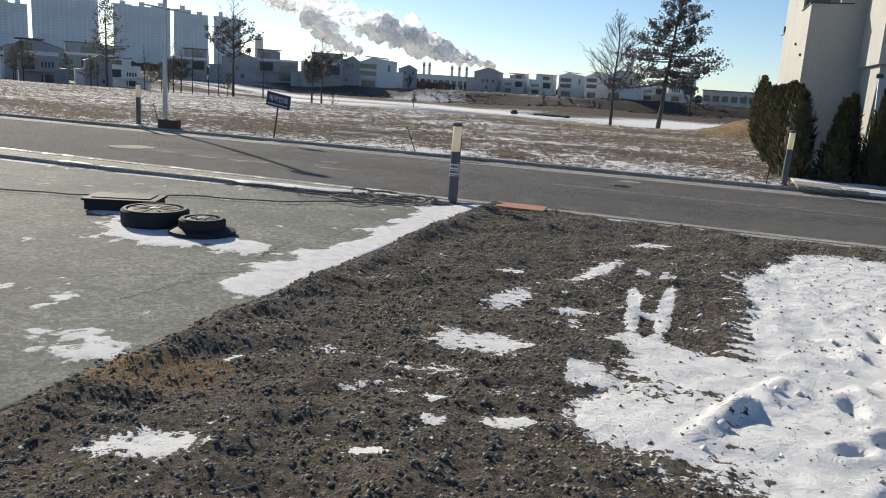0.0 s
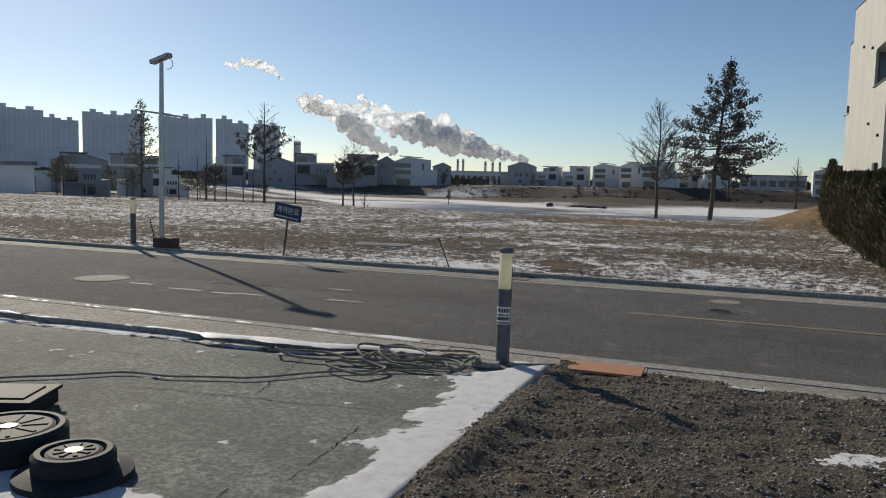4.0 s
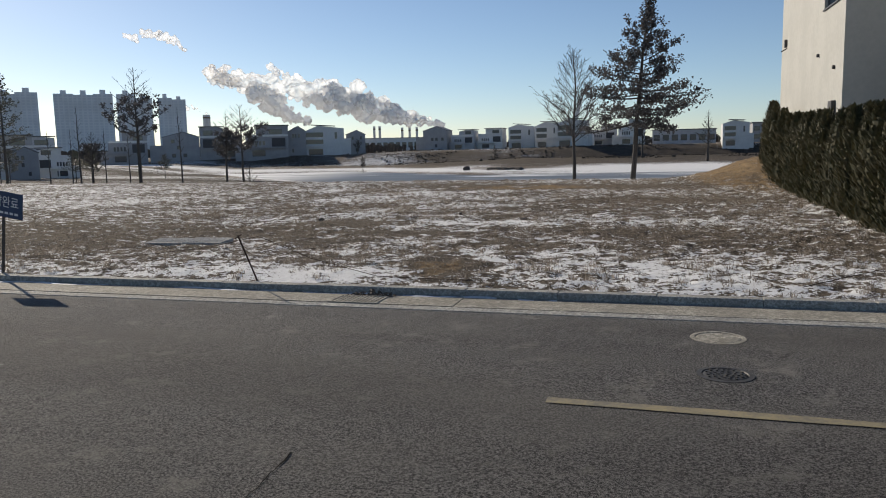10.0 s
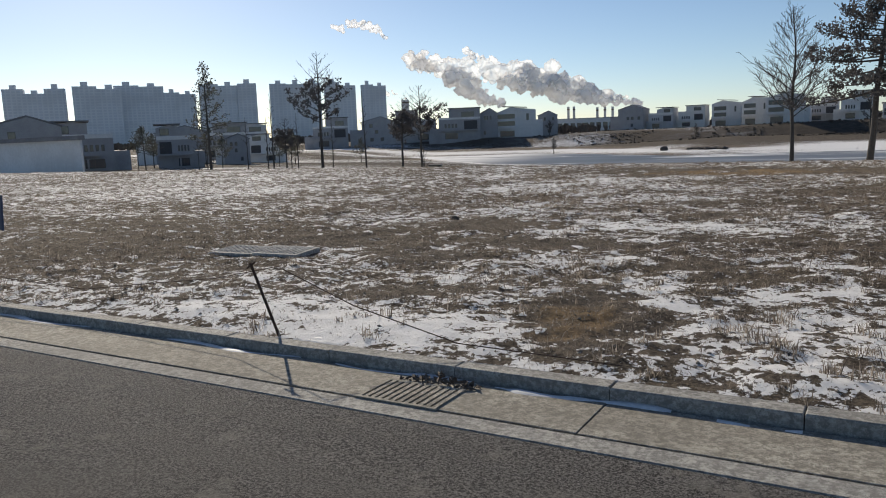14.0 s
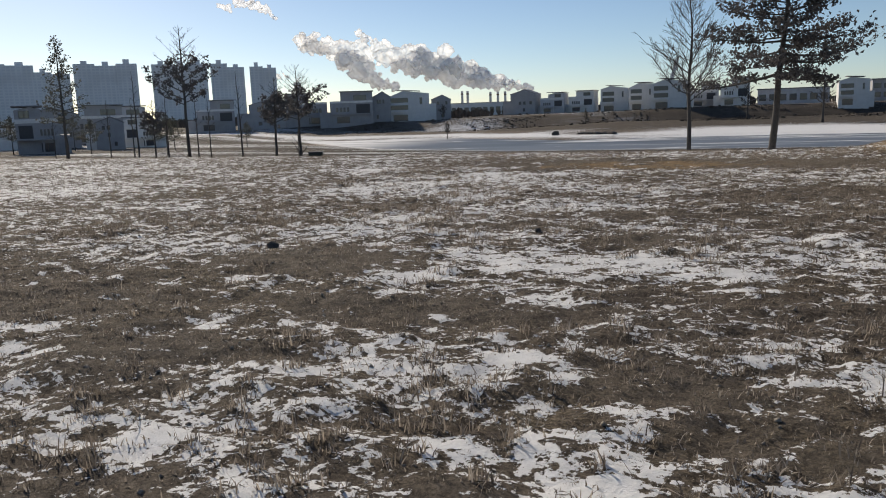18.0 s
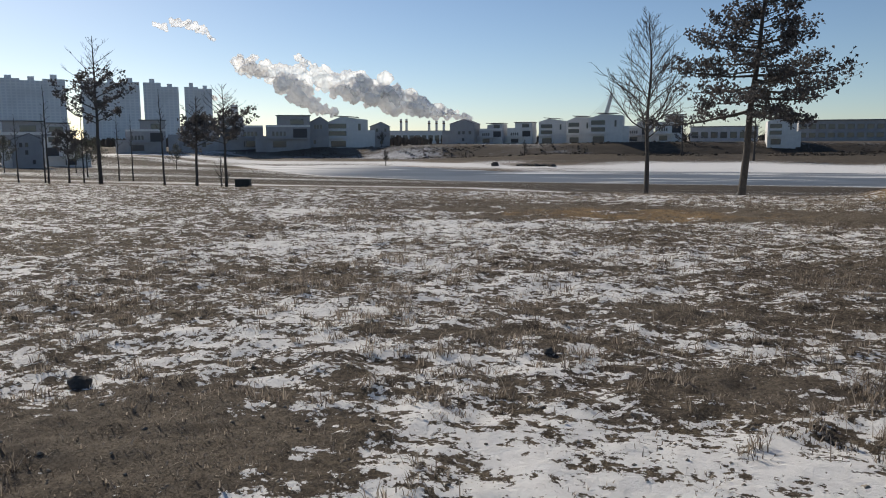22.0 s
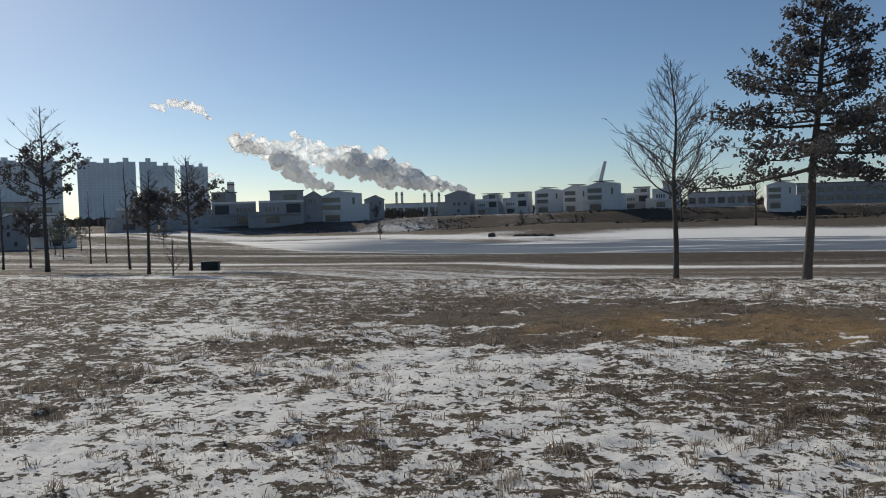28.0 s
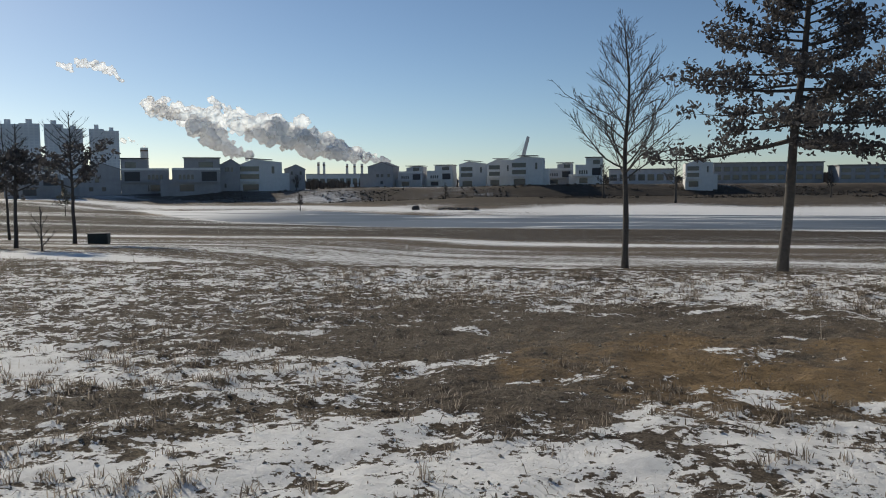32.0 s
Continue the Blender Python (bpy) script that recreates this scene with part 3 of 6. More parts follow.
def land(x, y):
    """The height of the ground without its fine relief."""
    field = profile(y, -50, 0, 42, 0.02, 44, -0.08, 51, -1.1, 55, -1.5, 63, -1.9)
    meadow = profile(y, -50, 0, 42, 0.02, 44, -0.06, 51, -0.65, 55, -0.85, 63, -1.3)
    z = field + (meadow - field) * smoothstep(-14, -27, x)
    y_n, y_f = shores(x)
    start = -1.9 + 0.6 * smoothstep(-14, -27, x)
    down = start + (-5.45 - start) * np.clip((y - 63) / (y_n - 63), 0, 1) ** 0.85
    z = np.where(y > 63, down, z)
    z = np.where(y > y_n, np.maximum(-5.45 - 0.12 * (y - y_n), -6.0), z)
    back = np.minimum(-5.45 - 0.25 * (y_f - y), -5.45 + 0.04 * (y - y_f))
    z = np.where(y > (y_n + y_f) / 2, np.maximum(z * (y < y_f) + -6.0 * (y >= y_f), np.maximum(back, -6.0)), z)
    foot = np.maximum(np.interp(x, (-51, -17, 16, 50), (266, 272, 278, 282)), y_f + 5)
    top = 0.9 - 0.5 * smoothstep(-30, -60, x) - 1.1 * smoothstep(-95, -125, x)
    rise = -5.0 + (top + 5.0) * smoothstep(0, 1, np.clip((y - foot) / 24, 0, 1)) + 0.001 * np.maximum(y - 300, 0)
    z = np.where(y > y_f + 6, np.maximum(z * (y < foot) - 6.0 * (y >= foot), rise), z)
    west = profile(y, 63, -1.3, 120, -3.6, 200, -3.4, 262, -2.4, 290, -0.7, 3500, 1.5)
    side = smoothstep(-140, -185, x) * (y > 63)
    z = z + (west - z) * side
    z = z + 0.9 * np.exp(-(((x - 2.0) / 2.2) ** 2 + ((y - 42.3) / 4.5) ** 2)) * (y > 20)
    return z


def ground_height(x, y):
    z = land(x, y)
    s = snow_amount(x, y)
    near = smoothstep(80, 40, y)
    rough = 0.07 * (fbm(x, y, 1.3, 3, 21) - 0.5) + 0.11 * (fbm(x, y, 4.0, 4, 41, 0.65) - 0.5)
    z = z + near * rough * (1 - 0.5 * smoothstep(0.5, 0.7, s))
    # snow ridge that a shovel left in the gravel lot
    lot = (y < 9.6)
    z = z + lot * 0.055 * blob(x, y, 0.3, 4.0, 0.06, 0.48, -25) * (3.0 * np.maximum(0, fbm(x, y, 6.5, 3, 17, 0.7) - 0.25)) + lot * 0.05 * (fbm(x, y, 5.0, 4, 91, 0.6) - 0.5) * smoothstep(0.1, 0.5, x)
    for k in range(26):
        fx, fy = 0.75 + 0.09 * (k * 7 % 17), 2.6 + 0.21 * (k * 11 % 26)
        z = z - 0.06 * blob(x, y, fx, fy, 0.05, 0.11, 40 * math.sin(k)) + 0.02 * blob(x, y, fx, fy, 0.1, 0.16, 40 * math.sin(k))
    z = z + 0.045 * np.exp(-((x - PAD_EDGE - 0.1) / 0.14) ** 2) * (y < 9.8)
    # the bed of the road and of the concrete lot
    z = np.where(y > 12, -0.034 + (z + 0.034) * smoothstep(16.8, 17.35, y), z)
    bed = smoothstep(9.78, 9.86, y) * smoothstep(16.88, 16.8, y)
    z = z + (-0.5 - z) * bed
    pad = (x < PAD_EDGE - 0.03 - 0.16 * (fbm(x * 0, y, 1.7, 4, 37, 0.7) - 0.3)) & (y < 10.6)
    return np.where(pad, -0.3, z)


def spaced(lo, hi, step, far_lo, far_hi, growth, widest, until):
    """Grid lines: dense from lo to hi, then ever wider, no wider than widest until that far out."""
    def outward(edge, sign, limit):
        lines, s = [], step
        while abs(edge) < abs(limit):
            s = s * growth
            if abs(edge) < until:
                s = min(s, widest)
            edge = edge + sign * s
            lines.append(edge)
        return lines

    return np.array(outward(lo, -1, far_lo)[::-1] + list(np.arange(lo, hi, step)) + outward(hi, 1, far_hi))


def sheet(name, xs, ys, height, material):
    gx, gy = np.meshgrid(xs, ys)
    gz = height(gx, gy)
    nx, ny = len(xs), len(ys)
    me = bpy.data.meshes.new(name)
    idx = np.arange(nx * ny).reshape(ny, nx)
    quads = np.stack((idx[:-1, :-1], idx[:-1, 1:], idx[1:, 1:], idx[1:, :-1]), -1).reshape(-1, 4)
    me.vertices.add(nx * ny)
    me.vertices.foreach_set("co", np.stack((gx, gy, gz), -1).reshape(-1).astype(np.float32))
    me.loops.add(quads.size)
    me.loops.foreach_set("vertex_index", quads.reshape(-1).astype(np.int32))
    me.polygons.add(len(quads))
    me.polygons.foreach_set("loop_start", np.arange(0, quads.size, 4, dtype=np.int32))
    me.polygons.foreach_set("use_smooth", np.ones(len(quads), dtype=bool))
    me.update(calc_edges=True)
    me.materials.append(material)
    return new(name, me), gx, gy


def attribute(ob, name, values):
    a = ob.data.attributes.new(name, "FLOAT", "POINT")
    a.data.foreach_set("value", np.clip(values, 0, 1).reshape(-1).astype(np.float32))


xs = spaced(-13.0, 3.0, 0.07, -3500, 3500, 1.055, 2.4, 230)
ys = np.concatenate((-np.geomspace(60, 0.3, 40), spaced(0.36, 44.0, 0.07, 0.0, 4200, 1.05, 1.5, 315)))
fine_xs, fine_ys = xs[(xs > -0.7) & (xs < 2.4)], ys[(ys > 2.2) & (ys < 8.6)]
xs, ys = np.sort(np.concatenate((xs, fine_xs + 0.035))), np.sort(np.concatenate((ys, fine_ys + 0.035)))
ground, gx, gy = sheet("ground", xs, ys, ground_height, GROUND)
tagged(ground, "frozen brown field with dead grass and patchy thin snow", "ground", kind="structure")
attribute(ground, "snow", snow_amount(gx, gy))
grass_share = np.where(gy > 16, np.clip(0.35 + 2.2 * (fbm(gx, gy, 0.5, 4, 77) - 0.42), 0, 1), 0.1)
bald = sum(1.6 * w * blob(gx, gy, cx, cy, rx, ry, a) for cx, cy, rx, ry, a, w in BARE)
attribute(ground, "grass", grass_share - bald * (gy > 16))
attribute(ground, "bald", bald * (gy > 16))
attribute(ground, "gravel", smoothstep(9.9, 9.3, gy))
orange = 1.9 * np.exp(-(((gx - 1.7) / 2.5) ** 2 + ((gy - 41.0) / 5.5) ** 2)) + 1.0 * fbm(gx, gy, 1.6, 4, 29) * blob(gx, gy, -4.72, 18.2, 0.36, 0.95, 12) + (1.2 * fbm(gx, gy, 0.9, 4, 19)) * blob(gx, gy, -6.6, 36.4, 3.2, 1.9) + 0.9 * blob(gx, gy, -2.6, 2.95, 0.5, 0.26, 30)
orange = orange + 0.4 * np.exp(-((gx - 1.0) / 1.2) ** 2) * smoothstep(19, 30, gy) * (gy < 50) + 0.7 * blob(gx, gy, -95, 205, 30, 25) + 0.12 * np.exp(-((gy - 120) / 22) ** 2) * (gy > 94)
attribute(ground, "tan", orange)
y_n, y_f = shores(gx)
attribute(ground, "scrub", np.where(gy > 94, 0.9 * smoothstep(258, 268, gy) * smoothstep(306, 298, gy) * (0.45 + 0.55 * smoothstep(-60, -10, gx)) + 0.6 * smoothstep(y_f + 24, y_f + 34, gy) * smoothstep(266, 260, gy) + 0.85 * smoothstep(94, 100, gy) * smoothstep(y_n, y_n - 6, gy), 0.0))
del gx, gy

# frozen pond
bm = bmesh.new()
shore_line = [bm.verts.new((25 + 215 * math.cos(2 * math.pi * k / 48), 215 + 80 * math.sin(2 * math.pi * k / 48), -5.5)) for k in range(48)]
bm.faces.new(shore_line)
tagged(part("pond", bm, ICE), "frozen pond with grey ice and snow along its shore", "water", kind="structure")


# ---- road, kerbs and the concrete lot ----
def ribbon(lines, xs):
    """A strip mesh along x from functions of x that give (y, z), one after another."""
    bm = bmesh.new()
    rows = [[bm.verts.new((x, *line(x))) for line in lines] for x in xs]
    for a, b in zip(rows, rows[1:]):
        for k in range(len(lines) - 1):
            bm.faces.new((a[k], b[k], b[k + 1], a[k + 1]))
    return bm


ALONG = [-400, -200, -100, -60, -40, -30, -24] + [-20 + 0.5 * i for i in range(60)] + [10, 14, 20, 30, 60, 100, 200, 400]


def crown(y):
    return ROAD_Z + 0.05 * (1 - ((y - 13.07) / 3.0) ** 2)


def gutter_near(x):
    return 10.46


road = part("road", ribbon([lambda x, k=k: ((gutter_near(x) + 0.02) + (ROAD_FAR - gutter_near(x)) * k / 8, crown(gutter_near(x) + (ROAD_FAR - gutter_near(x)) * k / 8)) for k in range(9)], ALONG), ASPHALT, smooth=True)
tagged(road, "worn grey asphalt street with faded markings", "road", kind="structure")


def edging(name, label, front, depth, top, low, lean=0.0, length=1.0, x0=-22, x1=12, material=KERB, base=None):
    """A kerb or gutter as a row of cast lengths with open joints between them."""
    base = base or thing(name, pose(0, 0, 0), label, "kerb", kind="structure")
    n = int((x1 - x0) / length)
    for i in range(n):
        a, b = x0 + i * length + 0.003, x0 + (i + 1) * length - 0.003
        ya, yb = front(a), front(b)
        da, db = (depth(a), depth(b)) if callable(depth) else (depth, depth)
        bm = bmesh.new()
        dz = random.uniform(-0.004, 0.004)
        vs = [bm.verts.new(c) for c in ((a, ya, low), (b, yb, low), (b, yb + lean, top + dz), (a, ya + lean, top + dz), (a, ya + da, low), (b, yb + db, low), (b, yb + db, top + dz), (a, ya + da, top + dz))]
        for f in ((0, 1, 2, 3), (3, 2, 6, 7), (7, 6, 5, 4), (0, 3, 7, 4), (1, 5, 6, 2)):
            bm.faces.new([vs[k] for k in f])
        bmesh.ops.bevel(bm, geom=[e for e in bm.edges if len(e.link_faces) == 2 and all(v.co.z > low + 0.01 for v in e.verts)], offset=0.007 if "kerb" in name else 0.003, segments=1, affect="EDGES")
        bmesh.ops.recalc_face_normals(bm, faces=bm.faces)
        part("kerbstone" if "kerb" in name else "gutter_slab", bm, material, base)
    for lo, hi in ((-400, x0), (x1, 400)):
        d = depth(lo) if callable(depth) else depth
        bm = box((lo, min(front(lo), front(lo) + d), low), (hi, max(front(lo), front(lo) + d), top))
        part("long_run", bm, material, base)
    return base


edging("kerb_far", "low concrete kerb along the field, snow behind it", lambda x: KERB_FAR, 0.16, -0.025, -0.35, 0.015)
edging("gutter_far", "weathered concrete gutter along the street", lambda x: ROAD_FAR, 0.5, ROAD_Z + 0.012, -0.4, 0.0, 6.0, material=GUTTER)
edging("kerb_near", "low concrete kerb beside the concrete lot", lambda x: float(near_kerb(x)), -0.15, -0.02, -0.35, -0.01)
edging("gutter_near", "weathered concrete gutter along the street", lambda x: 10.47, lambda x: float(near_kerb(x)) - 10.46, ROAD_Z + 0.016, -0.4, 0.0, 2.0, material=GUTTER)
for name, y0, y1 in (("gutter_strip_far", ROAD_FAR - 0.17, ROAD_FAR - 0.025),):
    bm = ribbon([lambda x: (y0 - 0.012, ROAD_Z - 0.01), lambda x: (y0, ROAD_Z + 0.007), lambda x: (y1, ROAD_Z + 0.012), lambda x: (y1 + 0.004, ROAD_Z - 0.02)], ALONG)
    tagged(part(name, bm, KERB), "pale concrete edging strip beside the gutter", "kerb", kind="structure")
bm = ribbon([lambda x: (gutter_near(x) + 0.008, ROAD_Z - 0.01), lambda x: (gutter_near(x) + 0.015, ROAD_Z + 0.024), lambda x: (gutter_near(x) + 0.2, ROAD_Z + 0.026), lambda x: (gutter_near(x) + 0.205, ROAD_Z - 0.02)], ALONG)
tagged(part("gutter_strip_near", bm, KERB), "pale concrete edging strip beside the gutter", "kerb", kind="structure")


def pad_snow(x, y):
    s = 0.2 + 1.1 * (fbm(x, y, 3.4, 5, 63, 0.7) - 0.5)
    edge = PAD_EDGE + 0.02
    width = 0.26 + 0.36 * (fbm(x * 0, y, 0.9, 2, 15)) + 0.16 * smoothstep(6.5, 5, y)
    s = s + 0.62 * smoothstep(1.5, 0.6, (edge - x) / width) * smoothstep(4.2, 4.8, y) + 0.45 * blob(x, y, -3.15, 3.2, 0.3, 0.22)
    for cx, cy, rx, ry, w in ((-4.95, 5.75, 0.55, 0.42, 0.5), (-4.2, 5.75, 0.5, 0.3, 0.5), (-3.5, 5.9, 0.5, 0.16, 0.3), (-5.7, 6.3, 0.45, 0.3, 0.4), (-3.35, 9.0, 0.4, 0.25, 0.35)):
        s = s + w * blob(x, y, cx, cy, rx, ry)
    strip = float(0.0) + near_kerb(x) - 0.17 - y
    return s + 0.4 * smoothstep(0.16, 0.05, strip) * smoothstep(-3.5, -5, x)


def pad_height(x, y):
    return -0.012 + 0.012 * (fbm(x, y, 0.6, 3, 81) - 0.5) + 0.012 * smoothstep(0.45, 0.55, pad_snow(x, y)) - 0.12 * (x > PAD_EDGE - 0.03) - 0.075 * smoothstep(0.75, 0.3, near_kerb(x) - y) * smoothstep(-3.8, -5.2, x)


pad_xs = np.concatenate((np.linspace(-120, -12, 60), np.arange(-11.9, PAD_EDGE + 0.001, 0.05)))
pad_ys = np.concatenate((np.linspace(-40, 1.4, 30), np.arange(1.5, 9.66, 0.05)))
pad, gx, gy = sheet("concrete_lot", pad_xs, pad_ys, pad_height, SLAB)
co = np.empty(len(pad.data.vertices) * 3, dtype=np.float32)
pad.data.vertices.foreach_get("co", co)
co = co.reshape(-1, 3)
last = near_kerb(co[:, 0]) - 0.16
co[:, 1] = np.where(co[:, 1] > 9.0, 9.0 + (co[:, 1] - 9.0) * (last - 9.0) / (pad_ys[-1] - 9.0), co[:, 1])
pad.data.vertices.foreach_set("co", co.reshape(-1))
attribute(pad, "snow", pad_snow(gx, gy))
tagged(pad, "bare grey concrete lot with snow along its edge", "pavement", kind="structure")
del gx, gy, co


def drift(label, x0, x1, line, width, z, seed, cut_off=0.45):
    """Thin ragged snow left along an edge, as low mounds with gaps."""
    n = int((x1 - x0) / 0.08)
    xs = np.linspace(x0, x1, n)
    w = width * np.clip((fbm(xs, xs * 0 + seed, 1.1, 5, seed, 0.75) - cut_off - 0.04) * 5, 0, 1.2) * (0.2 + 1.6 * fbm(xs, xs * 0, 5.0, 3, seed + 9))
    bm = bmesh.new()
    rows = []
    for x, half in zip(xs, w):
        c = line(x)
        c += 0.03 * math.sin(x * 5.3 + seed)
        rows.append([bm.verts.new((x, c + s * half, z + h * min(1.0, half * 20))) for s, h in ((-1, -0.004), (-0.5, 0.012), (0.4, 0.016), (1, -0.004))])
    for (a, wa), (b, wb) in zip(zip(rows, w), list(zip(rows, w))[1:]):
        if wa > 0.008 and wb > 0.008:
            for k in range(3):
                bm.faces.new((a[k], b[k], b[k + 1], a[k + 1]))
    bmesh.ops.delete(bm, geom=[v for v in bm.verts if not v.link_faces], context="VERTS")
    return tagged(part("snow_drift", bm, SNOW, smooth=True), label, "snow", kind="stuff")


drift("thin snow lying along the foot of the kerb", -14, -3, lambda x: KERB_FAR - 0.03, 0.025, ROAD_Z + 0.012, 3, 0.3)
drift("thin snow lying behind the kerb", -20, 2, lambda x: KERB_FAR + 0.26, 0.022, -0.03, 8, 0.5)
drift("thin snow along the edge of the asphalt", -16, -4.4, lambda x: gutter_near(x) + 0.1, 0.07, ROAD_Z + 0.016, 14, 0.36)
drift("thin snow behind the near kerb", -16, -3.6, lambda x: float(near_kerb(x)) - 0.22, 0.07, 0.0, 19, 0.36)
drift("thin snow along the near gutter", -1.4, 3, lambda x: float(near_kerb(x)) - 0.22, 0.06, 0.0, 23, 0.46)

# fine cracks in the concrete lot
rng = random.Random(12)
for x0, y0, x1, y1 in ((-4.3, 4.2, -3.0, 5.3), (-6.3, 3.9, -5.0, 4.1), (-5.6, 7.6, -3.3, 7.9), (-9.5, 4.4, -7.4, 4.3), (-3.6, 3.9, -3.47, 4.9), (-3.5, 5.4, -3.64, 6.3), (-3.43, 6.5, -3.5, 7.5), (-4.6, 7.9, -4.9, 9.0), (-6.8, 7.2, -6.6, 9.1)):
    bm = bmesh.new()
    path = [Vector((x0 + (x1 - x0) * k / 24 + rng.gauss(0, 0.008), y0 + (y1 - y0) * k / 24 + rng.gauss(0, 0.012), 0.0)) for k in range(25)]
    for a, b in zip(path, path[1:]):
        half = Vector((y0 - y1, x1 - x0, 0)).normalized() * rng.uniform(0.0015, 0.004)
        up = [Vector((0, 0, float(pad_height(np.array(p.x), np.array(p.y))) + 0.004)) for p in (a, b)]
        bm.faces.new([bm.verts.new(v) for v in (a - half + up[0], b - half + up[1], b + half + up[1], a + half + up[0])])
    tagged(part("crack", bm, SEAM), "fine dark crack in the concrete lot", "crack", kind="structure")
# crack and tar seam over the road
bm = bmesh.new()
path = [Vector((-3.68 - 0.11 * k / 30 + rng.gauss(0, 0.006), 10.72 + 1.58 * k / 30, ROAD_Z + 0.05 * (1 - ((10.72 + 1.58 * k / 30 - 13.07) / 3.0) ** 2) + 0.004)) for k in range(31)]
for a, b in zip(path, path[1:]):
    half = Vector((rng.uniform(0.002, 0.006), 0, 0))
    bm.faces.new([bm.verts.new(v) for v in (a - half, a + half, b + half, b - half)])
tagged(part("crack", bm, SEAM), "dark crack across the asphalt road", "crack", kind="structure")


# road paint and covers
def flat_mark(name, label, x0, x1, y, half, material, slope=0.0):
    n = max(2, int(abs(x1 - x0) / 0.25))
    bm = bmesh.new()
    rows = []
    for i in range(n + 1):
        x = x0 + (x1 - x0) * i / n
        w = half * random.uniform(0.85, 1.1)
        yy = y + slope * (x - x0)
        rows.append([bm.verts.new((x, yy + s * w, crown(yy + s * w) + 0.006)) for s in (-1, 1)])
    for a, b in zip(rows, rows[1:]):
        bm.faces.new((a[0], b[0], b[1], a[1]))
    return tagged(part(name, bm, material), label, "road marking", kind="structure")


flat_mark("yellow_line", "faded yellow line painted on the asphalt", -2.62, 3.2, 13.42, 0.05, YELLOW, -0.02)
for x, y, w in ((-9.9, 12.3, 0.22), (-8.95, 12.16, 0.3), (-8.25, 12.14, 0.16), (-7.85, 12.22, 0.26), (-6.35, 12.38, 0.28), (-6.95, 13.3, 0.2)):
    flat_mark("white_mark", "worn white paint mark on the asphalt", x - w, x + w, y, 0.04, WORN_WHITE, 0.05)


def cover(x, y, r, label):
    pale = "pale" in label
    base = thing("manhole_cover", pose(x, y, crown(y) - 0.02), label, "manhole cover", "covers in the street")
    part("rim", lathe([(r, 0), (r, 0.026), (r - 0.035, 0.027), (r - 0.04, 0.018)], 32), GUTTER if pale else IRON, base)
    part("lid", lathe([(r - 0.045, 0.0), (r - 0.045, 0.022), (r - 0.06, 0.026), (0, 0.026)], 32), GUTTER if pale else IRON, base)
    for i in range(0 if pale else 36):
        a, q = i * 2.399, 0.72 * r * math.sqrt((i + 0.5) / 36)
        part("stud", turn(box((-0.05 * r, -0.035 * r, 0.024), (0.05 * r, 0.035 * r, 0.033)), pose(q * math.cos(a), q * math.sin(a), 0, 0, 0, 57 * i)), IRON, base)
    return base


cover(-1.52, 14.23, 0.19, "dark iron manhole cover in the asphalt")
cover(-1.5, 15.36, 0.22, "pale worn manhole cover near the gutter")
cover(-10.9, 12.5, 0.42, "pale manhole cover in the asphalt")
cover(-14.4, 11.9, 0.42, "pale manhole cover in the asphalt")

# drain grate in the far gutter
grate = thing("drain_grate", pose(-5.1, 16.4, ROAD_Z + 0.012), "rusty steel drain grate in the gutter", "drain grate")
for s in (-1, 1):
    part("edge_bar", box((-0.28, s * 0.17 - 0.012, 0), (0.28, s * 0.17 + 0.012, 0.012)), GUTTER, grate)
for i in range(12):
    x = -0.26 + i * 0.0473
    part("bar", box((x - 0.014, -0.158, 0), (x + 0.014, 0.158, 0.011)), GUTTER, grate)
# Dark plate close under the bars: the opening's shade is put into its colour.
part("pit_shade", box((-0.28, -0.16, -0.004), (0.28, 0.16, 0.001)), RUST, grate)


# dead leaves and twigs caught on the grate
rng = random.Random(66)
bm = bmesh.new()
for i in range(130):
    a, q = rng.uniform(0, 6.28), rng.random() ** 0.7
    c = Vector((-5.02 + 0.3 * q * math.cos(a), 16.63 + 0.06 * q * math.sin(a), ROAD_Z + 0.02 + 0.075 * (1 - q) * rng.random()))
    u = Vector((rng.gauss(0, 1), rng.gauss(0, 1), rng.gauss(0, 0.6))).normalized() * rng.uniform(0.012, 0.035)
    w = u.orthogonal().normalized() * rng.uniform(0.004, 0.014)
    bm.faces.new([bm.verts.new(v) for v in (c - u, c + w, c + u, c - w)])
tagged(part("leaf_litter", bm, SCRUB), "dead leaves and twigs caught on the drain grate", "leaf litter", kind="stuff")


